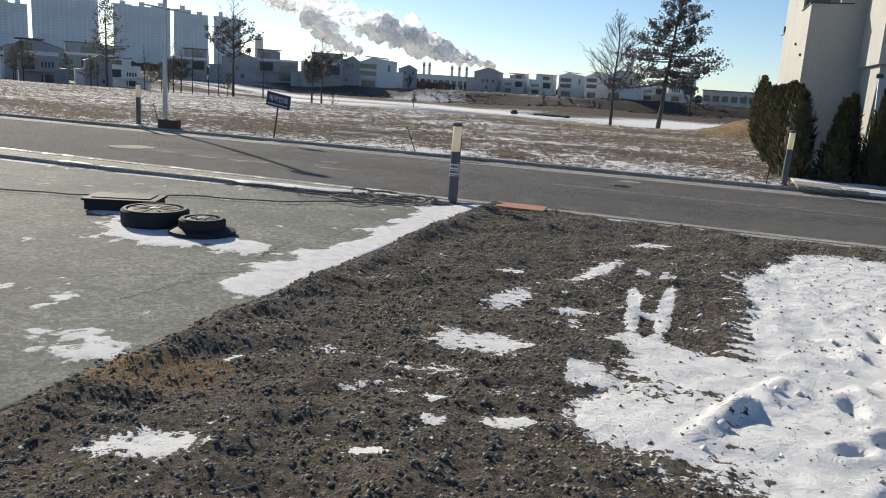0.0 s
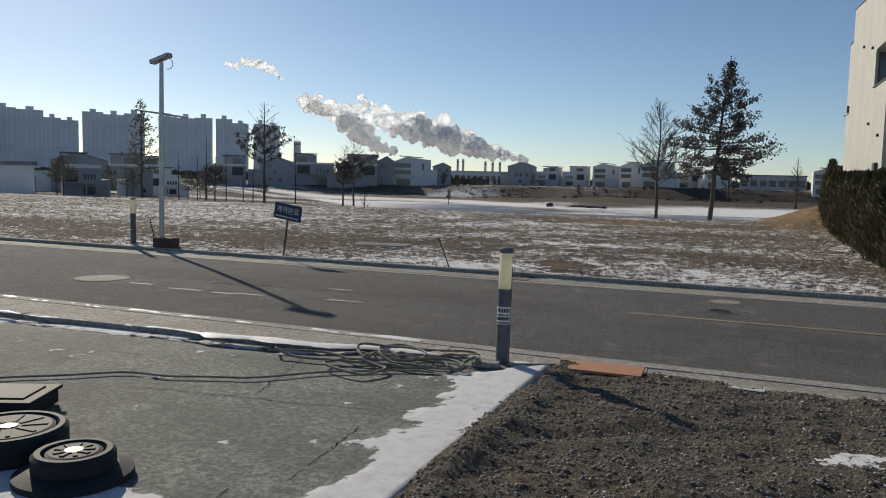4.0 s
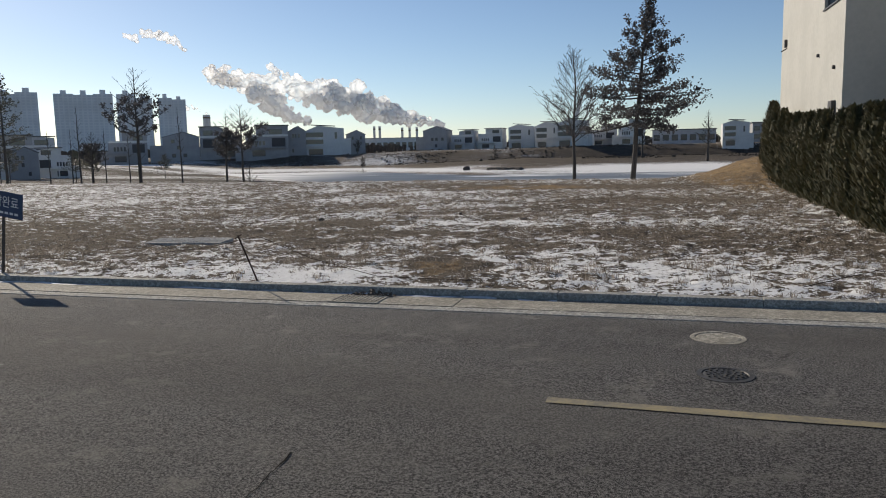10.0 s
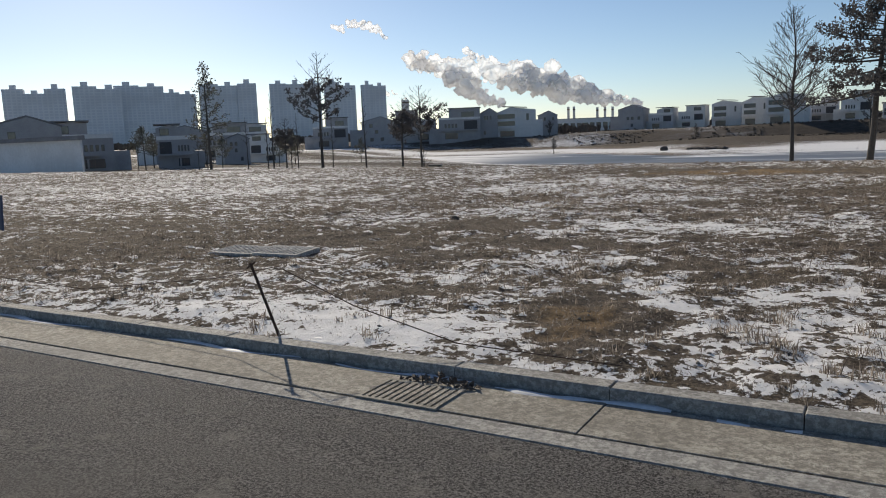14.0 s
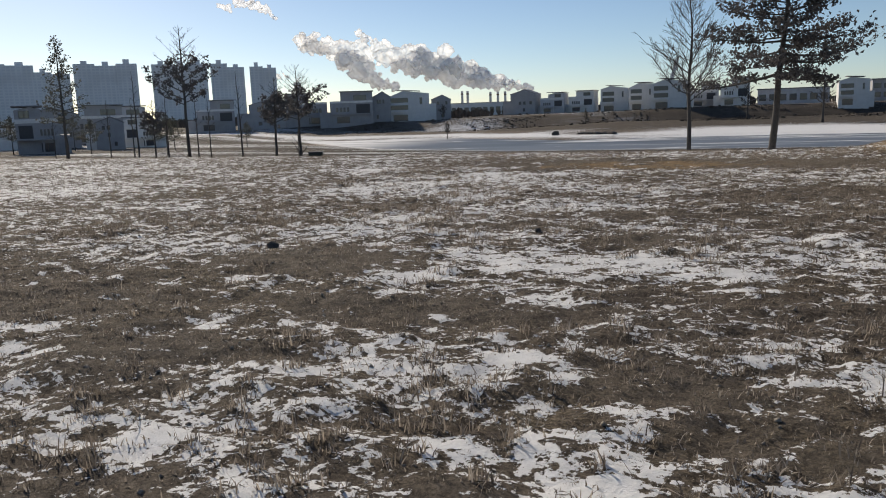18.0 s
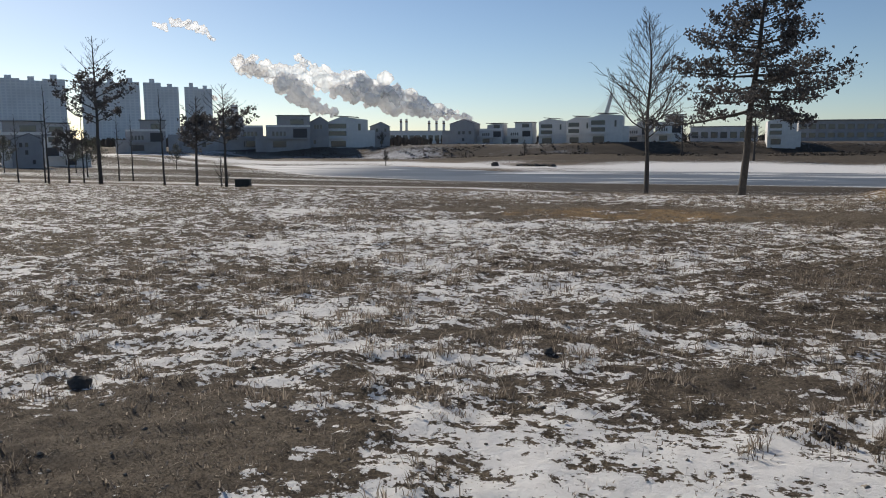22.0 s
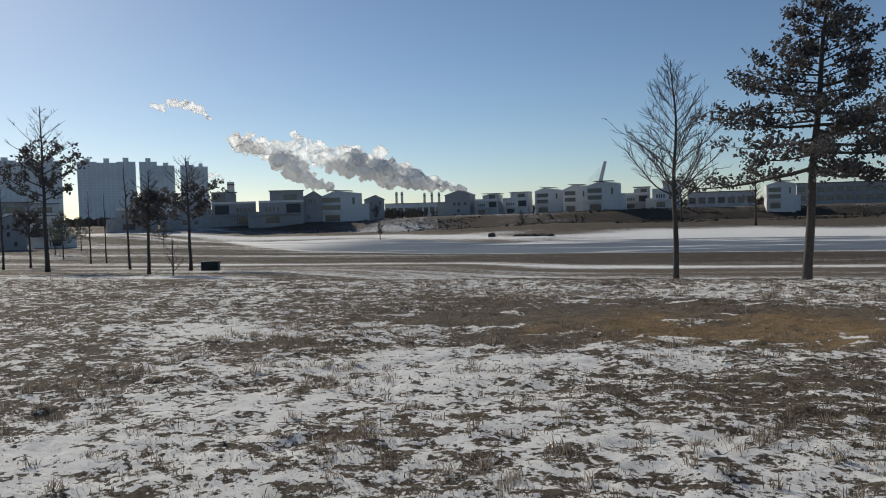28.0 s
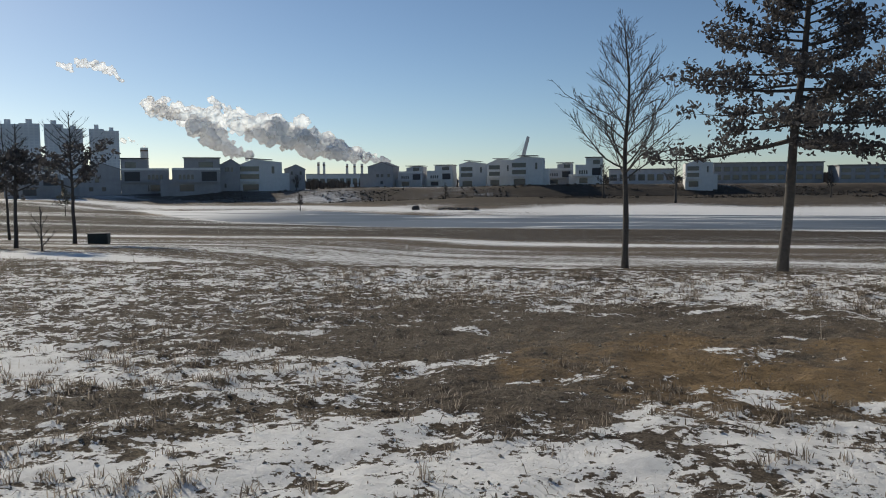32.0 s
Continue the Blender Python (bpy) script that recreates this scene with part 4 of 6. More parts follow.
# ---- street furniture ----
def bollard(m, sticker, label):
    base = thing("bollard_light", m @ Matrix.Diagonal((0.91, 0.91, 1, 1)), label, "bollard light", "bollard lights along the street")
    part("post", lathe([(0.078, 0), (0.078, 0.03), (0.066, 0.05), (0.066, 0.69), (0, 0.69)], 28), POST, base, smooth=False)
    part("diffuser", lathe([(0.062, 0.69), (0.0635, 0.7), (0.0635, 1.035), (0, 1.035)], 28), DIFFUSER, base, "cream plastic diffuser", True)
    part("cap", lathe([(0.069, 1.03), (0.071, 1.045), (0.069, 1.068), (0.05, 1.078), (0, 1.08)], 28), POST, base)
    part("collar", lathe([(0.067, 0.672), (0.068, 0.69), (0.067, 0.7), (0.0636, 0.702)], 28), POST, base)
    # Narrow black strip up one side of the post, past the collar.
    part("side_strip", turn(box((0.066, -0.012, 0.0), (0.078, 0.012, 0.9)), Matrix.Rotation(radians(40), 4, "Z")), BLACK, base)
    if sticker:
        part("sticker", lathe([(0.0668, 0.38), (0.0672, 0.381), (0.0672, 0.539), (0.0668, 0.54)], 28), STICKER, base, "white paper sticker with black print")
        for z, h, count in ((0.49, 0.034, 6), (0.46, 0.012, 7), (0.418, 0.03, 9), (0.388, 0.014, 8)):
            for i in range(count):
                a = radians(-90 + (i - (count - 1) / 2) * 130 / count)
                bm = box((-0.0035 - 0.03 / count, -0.0682, z), (0.0035 + 0.03 / count, -0.0675, z + h))
                part("print_bar", turn(bm, Matrix.Rotation(a + math.pi / 2, 4, "Z")), INK, base)
    return base


bollard(pose(-3.225, 9.72, -0.03, 0, 0.6, 12), True, "grey bollard light with cream diffuser and paper sticker")
bollard(pose(-14.75, 17.2, 0.0, 0.5, 0, 40), False, "grey bollard light with cream diffuser by the field")
bollard(pose(1.37, 16.95, 0.0, 0, 1.5, 0), False, "grey bollard light with cream diffuser by the hedge")

pole = thing("camera_pole", pose(-13.72, 17.0, 0.0, 0, 0.5, 0), "thin galvanised pole with a camera head and side arm", "street pole")
part("mast", lathe([(0.06, 0.1), (0.055, 2.5), (0.045, 4.15), (0, 4.16)], 16), STEEL, pole)
part("footing", box((-0.12, -0.16, -0.05), (0.36, 0.18, 0.2), 0.02), BLOCK, pole, "rust-stained concrete footing")
part("arm", turn(lathe([(0.022, -0.75), (0.022, 0.75), (0, 0.76)], 10), Matrix.Translation((0, 0, 3.0)) @ Matrix.Rotation(radians(97), 4, "Y")), STEEL, pole)
part("camera_housing", turn(box((-0.27, -0.09, 0), (0.27, 0.09, 0.1), 0.025), Matrix.Translation((0.0, 0, 4.17)) @ Matrix.Rotation(radians(-17), 4, "Y")), STEEL, pole)
bm = bmesh.new()
tube(bm, [Vector((0.2 + 0.12 * math.sin(a), 0, 4.1 + 0.12 * math.cos(a))) for a in np.linspace(0, 3.6, 9)], [0.008] * 9, 5)
part("cable", bm, BLACK, pole)

# contract sign on a stick
sign = thing("field_sign", pose(-10.4, 16.95, 0.0, 0, 8, -6), "navy sign board with white lettering on a stick", "sign")
part("stick", box((-0.014, -0.014, -0.1), (0.014, 0.014, 1.0)), BARK, sign)
board = part("board", box((-0.36, -0.026, 0.74), (0.36, -0.012, 1.08), 0.004), NAVY, sign)
text = bpy.data.curves.new("lettering", "FONT")
text.body, text.size, text.align_x, text.extrude = "\uacc4\uc57d\uc644\ub8cc", 0.165, "CENTER", 0.001
words = new("lettering", text)
words.parent, words.matrix_basis = sign, pose(0, -0.0285, 0.885, 90)
words.data.materials.append(STICKER)
for i in range(7):
    part("print_bar", box((-0.3 + i * 0.088, -0.0285, 0.785), (-0.3 + i * 0.088 + 0.06, -0.0265, 0.815)), STICKER, sign)


# ---- manhole rings on the concrete lot ----
def ring(x, y, r, h, label, flange=0.0):
    base = thing("manhole_ring", pose(x, y, 0.0), label, "manhole ring", "rings on the concrete lot")
    part("wall", lathe([(r * 0.97, 0), (r, 0.02), (r, h - 0.02), (r - 0.02, h), (r - 0.05, h), (r - 0.06, h - 0.02)], 36), BLACK, base, smooth=False)
    part("lid", lathe([(r - 0.07, h - 0.05), (r - 0.07, h - 0.012), (r - 0.09, h - 0.004), (0, h - 0.004)], 36), BLACK, base)
    for i in range(9):
        a = 2 * math.pi * i / 9
        part("rib", turn(box((-0.012, -0.07, 0), (0.012, 0.07, 0.006)), pose((r - 0.18) * math.cos(a), (r - 0.18) * math.sin(a), h - 0.004, 0, 0, math.degrees(a) + 90)), BLACK, base)
    part("hub", lathe([(0.05, 0), (0.05, 0.006), (0, 0.008)], 12), FRAME, base).location = (0, 0, h - 0.004)
    if flange:
        part("flange", lathe([(r + flange, 0.0), (r + flange, 0.035), (r + 0.01, 0.06), (r, 0.06)], 36), BLACK, base)
    return base


ring(-5.1, 6.16, 0.32, 0.16, "black plastic manhole ring lying on the concrete")
ring(-4.47, 6.05, 0.215, 0.15, "smaller black manhole ring with a wide flange", 0.09)
slab = thing("cover_block", pose(-5.92, 6.68, 0.0, 0, 0, 24), "black square manhole frame lying on the concrete", "manhole frame")
part("body", box((-0.36, -0.22, 0), (0.36, 0.22, 0.12), 0.015), BLACK, slab)
part("lip", box((-0.38, -0.24, 0.1), (0.38, 0.24, 0.125), 0.006), BLACK, slab)
part("lid", box((-0.3, -0.16, 0.125), (0.3, 0.16, 0.135), 0.004), BLACK, slab)

# rope heap, loose rope over the lot and orange board
random.seed(3)


def rope(name, label, points, r):
    cu = bpy.data.curves.new(name, "CURVE")
    cu.dimensions, cu.bevel_depth, cu.bevel_resolution, cu.resolution_u = "3D", r, 2, 6
    sp = cu.splines.new("NURBS")
    sp.points.add(len(points) - 1)
    for p, q in zip(sp.points, points):
        p.co = (*q, 1)
    sp.use_endpoint_u, sp.order_u = True, 4
    cu.materials.append(ROPE)
    return tagged(new(name, cu), label, "rope")


for k, (cx, cy, wide, count) in enumerate(((-4.0, 9.25, 0.5, 40), (-4.35, 9.0, 0.6, 34), (-3.6, 9.45, 0.35, 22))):
    coil = []
    a = random.uniform(0, 6)
    for i in range(count):
        a += random.uniform(-0.1, 0.95)
        swing = wide * (0.45 + 0.55 * math.sin(i * 0.31 + k) ** 2)
        px = cx + swing * math.cos(a) + 0.3 * math.sin(i * 0.17 + k)
        py = cy + 0.55 * swing * math.sin(a) + 0.12 * math.cos(i * 0.23)
        coil.append((px, min(py, 9.85), 0.015 + 0.09 * random.random() ** 2 * (1 if i % 3 else 0.3)))
    rope("tangled_rope", "tangled grey rope heaped beside the bollard", coil, 0.012)
# a wide loop thrown over the kerb into the gutter
loop = [(-4.42, 9.62, 0.02), (-4.36, 9.78, 0.03), (-4.24, 9.84, 0.03), (-4.1, 9.72, 0.02), (-3.98, 10.0, -0.04), (-3.82, 10.25, -0.07), (-3.62, 10.24, -0.07), (-3.55, 10.06, -0.06), (-3.66, 9.8, 0.0), (-3.78, 9.5, 0.02), (-4.1, 9.52, 0.02), (-4.4, 9.4, 0.02)]
rope("tangled_rope", "grey rope looped over the kerb into the gutter", loop, 0.012)
rope("rope_tail", "loose grey rope trailing over the concrete lot", [(-3.6 - 0.21 * i, 9.0 - 0.12 * i + 0.12 * math.sin(i * 0.7) + 0.05 * math.sin(i * 1.9), 0.012) for i in range(26)] + [(-9.0 - 0.25 * i, 5.75 - 0.03 * i + 0.1 * math.sin(i * 0.8), 0.012) for i in range(16)], 0.009)
rope("rope_end", "loose grey rope beside the orange board", [(-3.1, 9.55, 0.02), (-2.9, 9.75, 0.0), (-2.6, 9.98, -0.02), (-2.0, 10.0, -0.05), (-1.5, 9.85, 0.01), (-1.2, 9.72, 0.0)], 0.01)
tagged(part("orange_board", turn(box((-0.37, -0.15, -0.012), (0.37, 0.15, 0.012), 0.003), pose(-2.33, 9.72, 0.035, 3, 0, 1)), PLY), "orange plywood board lying beside the bollard", "board")
tagged(part("paving_block", turn(box((-0.12, -0.05, 0), (0.12, 0.05, 0.05), 0.005), pose(-3.3, 9.48, -0.01, 0, 0, 8)), KERB), "small concrete block beside the bollard", "block")


# ---- field fixtures ----
def stake(x, y, h, lean, az, label):
    base = thing("fence_stake", pose(x, y, -0.05, 0, lean, az), label, "stake", "stakes along the field")
    part("rod", lathe([(0.011, 0), (0.011, h), (0, h + 0.004)], 8), RUST, base)
    part("hook", turn(lathe([(0.007, -0.05), (0.007, 0.05), (0, 0.055)], 8), pose(0, 0, h - 0.02, 0, 80)), RUST, base)
    return base


stake(-6.6, 16.94, 0.62, -22, 5, "thin rusty rod leaning beside the kerb")
stake(-14.2, 17.35, 0.65, -12, 30, "thin rusty rod leaning beside the pole")
stake(-22.8, 17.6, 0.6, 2, 0, "thin rusty rod at the edge of the field")
stake(1.05, 17.0, 0.5, 4, 0, "thin rusty rod beside the hedge")
bm = bmesh.new()
wire = [Vector((-6.5, 16.9, 0.5)), Vector((-5.9, 16.95, 0.26)), Vector((-5.1, 17.0, 0.06)), Vector((-4.0, 17.0, 0.04))]
tube(bm, wire, [0.004] * 4, 5)
tagged(part("loose_wire", bm, RUST), "loose rusty wire lying in the snow", "wire")
bm = bmesh.new()
tube(bm, [Vector((-6.52, 16.9, 0.52)), Vector((-7.4, 17.1, 0.34)), Vector((-9.0, 17.0, 0.16)), Vector((-10.2, 16.96, 0.2))], [0.004] * 4, 5)
tagged(part("loose_wire", bm, RUST), "sagging rusty wire between rod and sign", "wire")
bm = bmesh.new()
tube(bm, [Vector((1.05, 17.0, 0.05)), Vector((0.5, 17.2, 0.18)), Vector((0.1, 17.3, 0.2)), Vector((-0.6, 17.1, 0.05))], [0.0045] * 4, 6)
tagged(part("bent_wire", bm, RUST), "bent dark wire on the snow by the hedge", "wire")
for x, y, a, lift in ((-9.27, 20.03, 8, 0.09), (-9.93, 19.95, 7, 0.085)):
    ob = thing("concrete_cover", pose(x, y, lift - 0.05, 1.5, 1, a), "grey concrete cover slab lying in the field", "cover slab", "cover slabs in the field")
    part("slab", box((-0.32, -0.28, -0.1), (0.32, 0.28, 0.02), 0.006), PALE_SLAB, ob)
    for i in range(9):
        part("rib", box((-0.3 + i * 0.068, -0.22, 0.018), (-0.28 + i * 0.068, 0.24, 0.028)), PALE_SLAB, ob)


# ---- house beside the field ----
def slab_poly(points, depth, axis="y"):
    """A prism from an outline in (u, z), pushed along axis from 0 to depth."""
    bm = bmesh.new()
    put = (lambda u, z, d: (u, d, z)) if axis == "y" else (lambda u, z, d: (d, u, z))
    a = [bm.verts.new(put(u, z, 0)) for u, z in points]
    b = [bm.verts.new(put(u, z, depth)) for u, z in points]
    bm.faces.new(a)
    bm.faces.new(b[::-1])
    for i in range(len(a)):
        j = (i + 1) % len(a)
        bm.faces.new((a[i], b[i], b[j], a[j]))
    bmesh.ops.recalc_face_normals(bm, faces=bm.faces)
    return bm


house = thing("modern_house", pose(2.66, 32.6, 0, 0, 0, 1.5), "cream rendered three-storey house behind the hedge", "house")
# local origin at the front corner; the corner balcony is a real recess between thick walls
part("wall", box((0, 0, -1.5), (13, 9.0, 5.35)), HOUSE_WALL, house)
part("wall", box((1.42, 0, 5.35), (13, 9.0, 6.72)), HOUSE_WALL, house)
part("wall", box((0, 2.7, 5.35), (1.42, 9.0, 6.72)), HOUSE_WALL, house)
part("wall", box((0.4, 0, 6.72), (13, 9.0, 7.84)), HOUSE_WALL, house)
part("side_parapet", slab_poly([(0.0, 6.72), (0.0, 8.72), (9.0, 9.45), (9.0, 6.72)], 0.4, "x"), HOUSE_WALL, house)
part("wall", box((0.15, 9.0, -1.5), (9, 11.2, 8.3)), HOUSE_WALL, house)
part("wall", box((1.87, -3.6, 3.1), (13, -0.002, 9.2)), HOUSE_WALL, house)
part("wall", box((2.02, -3.15, -1.5), (13, -0.002, 3.1)), HOUSE_WALL, house)
part("coping", box((1.84, -3.63, 9.2), (13, 0.0, 9.25)), FRAME, house)
part("coping", turn(box((-0.03, -0.03, 0), (0.43, 9.04, 0.045)), pose(0, 0, 8.72, math.degrees(math.atan2(0.73, 9.0)))), FRAME, house)
part("coping", box((0.43, -0.03, 7.84), (1.84, 0.22, 7.88)), FRAME, house)
part("coping", box((0.12, 9.05, 8.3), (9, 11.23, 8.34)), FRAME, house)
win = part("window", box((0.1, 2.62, 5.4), (0.92, 2.7, 6.62)), FRAME, house)
part("pane", box((0.14, 2.605, 5.45), (0.5, 2.62, 6.57)), GLASS, win)
part("pane", box((0.54, 2.605, 5.45), (0.88, 2.62, 6.57)), GLASS, win)
door = part("balcony_door", box((1.34, 1.1, 5.36), (1.418, 2.0, 6.6)), FRAME, house)
part("pane", box((1.325, 1.16, 5.5), (1.34, 1.94, 6.54)), GLASS, door)
part("wall_lamp", box((1.3, 0.55, 6.1), (1.418, 0.66, 6.3), 0.02), FRAME, house)
part("balcony_parapet", box((0.98, 0.002, 5.35), (1.418, 0.2, 5.98)), HOUSE_WALL, house)
part("sill", box((-0.05, -0.05, 5.35), (1.42, 0.06, 5.39)), FRAME, house)
part("sill", box((-0.05, 0.06, 5.351), (0.06, 2.7, 5.39)), FRAME, house)
rail = part("balustrade", box((0.45, 0.06, 8.66), (1.84, 0.1, 8.7)), STEEL, house, "steel and glass balustrade")
for x in (0.47, 1.15, 1.82):
    part("baluster", box((x - 0.02, 0.06, 7.88), (x + 0.02, 0.1, 8.66)), STEEL, rail)
part("pane", box((0.5, 0.075, 7.95), (1.79, 0.085, 8.58)), CLEAR, rail).visible_shadow = False
for y, z in ((1.0, 3.55), (3.2, 4.1), (3.4, 6.9), (0.7, 7.9), (5.6, 7.3)):
    part("wall_vent", turn(lathe([(0.055, 0), (0.055, 0.07), (0.03, 0.08), (0, 0.08)], 12), pose(0, y, z, 0, -90)), FRAME, house)
meter = part("meter_box", box((-0.12, 0.7, 2.25), (-0.001, 1.15, 2.6), 0.01), FRAME, house)
lamp = part("wall_lamp", box((-0.06, 9.3, 5.05), (0.15, 9.4, 5.35), 0.02), FRAME, house)
part("lamp_arm", turn(lathe([(0.02, 0), (0.02, 0.3), (0, 0.31)], 8), pose(0.1, 9.35, 5.05, 0, -120)), FRAME, lamp)
for k in range(3):
    part("wall_vent", turn(lathe([(0.05, 0), (0.05, 0.07), (0, 0.07)], 12), pose(1.87, -0.7 - 0.5 * k, 6.75 - 0.03 * k, 0, -90)), FRAME, house)
up = part("window", box((3.6, -3.66, 7.3), (6.1, -3.605, 8.7)), FRAME, house)
part("pane", box((3.7, -3.675, 7.4), (6.0, -3.661, 8.6)), GLASS, up)
part("garage_panel", box((3.5, -3.2, -0.2), (6.2, -3.152, 2.8)), PALE_WALL, house)


# ---- hedge and conifers ----
def conifer_bush(h, r, seed, pointed):
    """An upright evergreen as dense upturned sprays round a stem."""
    rng = random.Random(seed)
    bm = bmesh.new()
    lean = rng.uniform(0, 6.28)
    for i in range(1500):
        k = rng.random() ** 0.85
        z = h * (0.01 + 0.99 * k)
        a = rng.uniform(0, 2 * math.pi)
        lobe = 1 + 0.16 * math.sin(3 * a + 5 * k + seed) + 0.1 * math.sin(7 * a - 9 * k)
        wide = r * lobe * ((1 - k) ** 0.8 * 1.15 if pointed else (1 - 0.15 * k) * min(1.0, (1.02 - k) * 2.1) ** 0.8) + 0.012
        d = wide * (0.66 + 0.4 * rng.random())
        p = Vector((d * math.cos(a) + 0.03 * k * math.cos(lean), d * math.sin(a) + 0.03 * k * math.sin(lean), z))
        out = Vector((math.cos(a), math.sin(a), rng.uniform(0.8, 2.6))).normalized()
        side = Vector((-math.sin(a), math.cos(a), rng.uniform(-0.8, 0.8))).normalized()
        s = rng.uniform(0.035, 0.085)
        q = [p - side * s * 0.5, p + side * s * 0.5, p + side * s * 0.3 + out * s * 1.1, p + out * s * 1.8, p - side * s * 0.35 + out * s]
        bm.faces.new([bm.verts.new(v) for v in q])
    core = [(r * 0.72, 0.02), (r * 0.8, h * 0.3), (r * (0.42 if pointed else 0.72), h * 0.62), (r * (0.18 if pointed else 0.45), h * 0.88), (0, h * 0.96)]
    lathe(core, 12, bm)
    return bm


def evergreen(name, label, h, r, seed, pointed, group):
    base = thing(name, pose(0, 0, 0), label, "conifer", group)
    part("stem", lathe([(0.03, -0.1), (0.02, h * 0.9), (0, h * 0.92)], 6), DARK_BARK, base)
    part("foliage", conifer_bush(h, r, seed, pointed), CEDAR, base)
    return base


random.seed(8)
models = [evergreen("hedge_thuja", "dark green thuja in a close hedge row", 2.0, 0.33, 100 + i, False, "hedge row") for i in range(4)]
y = 18.75
i = 0
while y < 40.0:
    k = (y - 18.75) / 21
    h = 1.95 + 0.25 * k + random.uniform(-0.13, 0.13)
    m = pose(1.6 + 0.15 * k + random.uniform(-0.06, 0.06), y, float(land(np.array(1.8), np.array(y))) - 0.02, random.uniform(-3, 3), random.uniform(-3, 3), random.uniform(0, 360))
    grow = Matrix.Diagonal((*(random.uniform(0.9, 1.2) for _ in range(2)), h / 2.0, 1))
    if i < 4:
        models[i].matrix_basis = m @ grow
    else:
        copy_thing(models[i % 4], m).matrix_basis = m @ grow
    y += random.uniform(0.42, 0.55)
    i += 1
cones = [evergreen("pointed_thuja", "dark green pointed thuja by the house", 1.8, 0.36, 200 + i, True, "thujas in front of the house") for i in range(2)]
for i, (x, y, h) in enumerate(((2.45, 18.6, 1.75), (3.25, 18.7, 1.95), (4.1, 18.6, 1.6), (4.9, 18.7, 1.8), (5.8, 18.6, 1.9), (6.7, 18.7, 1.7), (2.9, 20.6, 1.9), (3.8, 21.4, 1.7))):
    m = pose(x, y, -0.02, 0, 0, 67 * i) @ Matrix.Diagonal((1, 1, h / 1.8, 1))
    if i < 2:
        cones[i].matrix_basis = m
    else:
        copy_thing(cones[i % 2], pose(0, 0, 0)).matrix_basis = m

# swing frame behind the thujas
swing = thing("swing_frame", pose(3.85, 24.0, 0), "steel garden swing frame behind the thujas", "swing frame")
part("beam", turn(lathe([(0.035, 0), (0.035, 2.6), (0, 2.61)], 12), pose(0, 0, 2.5, 0, 90)), STEEL, swing)
for x in (0.05, 2.5):
    for s in (-1, 1):
        bm = bmesh.new()
        tube(bm, [Vector((x, s * 0.75, 0)), Vector((x, 0, 2.5))], [0.032, 0.032], 10)
        part("leg", bm, STEEL, swing)
    part("joint", turn(lathe([(0, -0.08), (0.06, -0.08), (0.06, 0.08), (0, 0.08)], 12), pose(x, 0, 2.5, 0, 90)), GREEN, swing, "green plastic joint")
for x in (0.8, 1.6):
    bm = bmesh.new()
    tube(bm, [Vector((x, 0, 2.46)), Vector((x, 0.02, 0.6))], [0.01, 0.01], 6)
    part("rope", bm, ROPE, swing)
part("seat", box((0.72, -0.18, 0.55), (1.68, 0.2, 0.6), 0.01), BARK, swing)

# pavers in front of the thujas
pave = thing("driveway_paving", pose(0, 0, 0), "grey concrete block paving with snow in front of the house", "pavement", kind="structure")
random.seed(5)
for i in range(22):
    for j in range(5):
        x0, y0 = 1.6 + i * 0.42, 16.54 + j * 0.36
        part("paver", box((x0 + 0.005, y0 + 0.005, -0.03), (x0 + 0.415, y0 + 0.355, 0.03 + random.uniform(0, 0.006)), 0.006), (SNOW, GUTTER, KERB)[random.choice((0, 0, 1, 2, 2))], pave)


# ---- trees ----
def ground_at(x, y):
    return float(land(np.array(float(x)), np.array(float(y))))


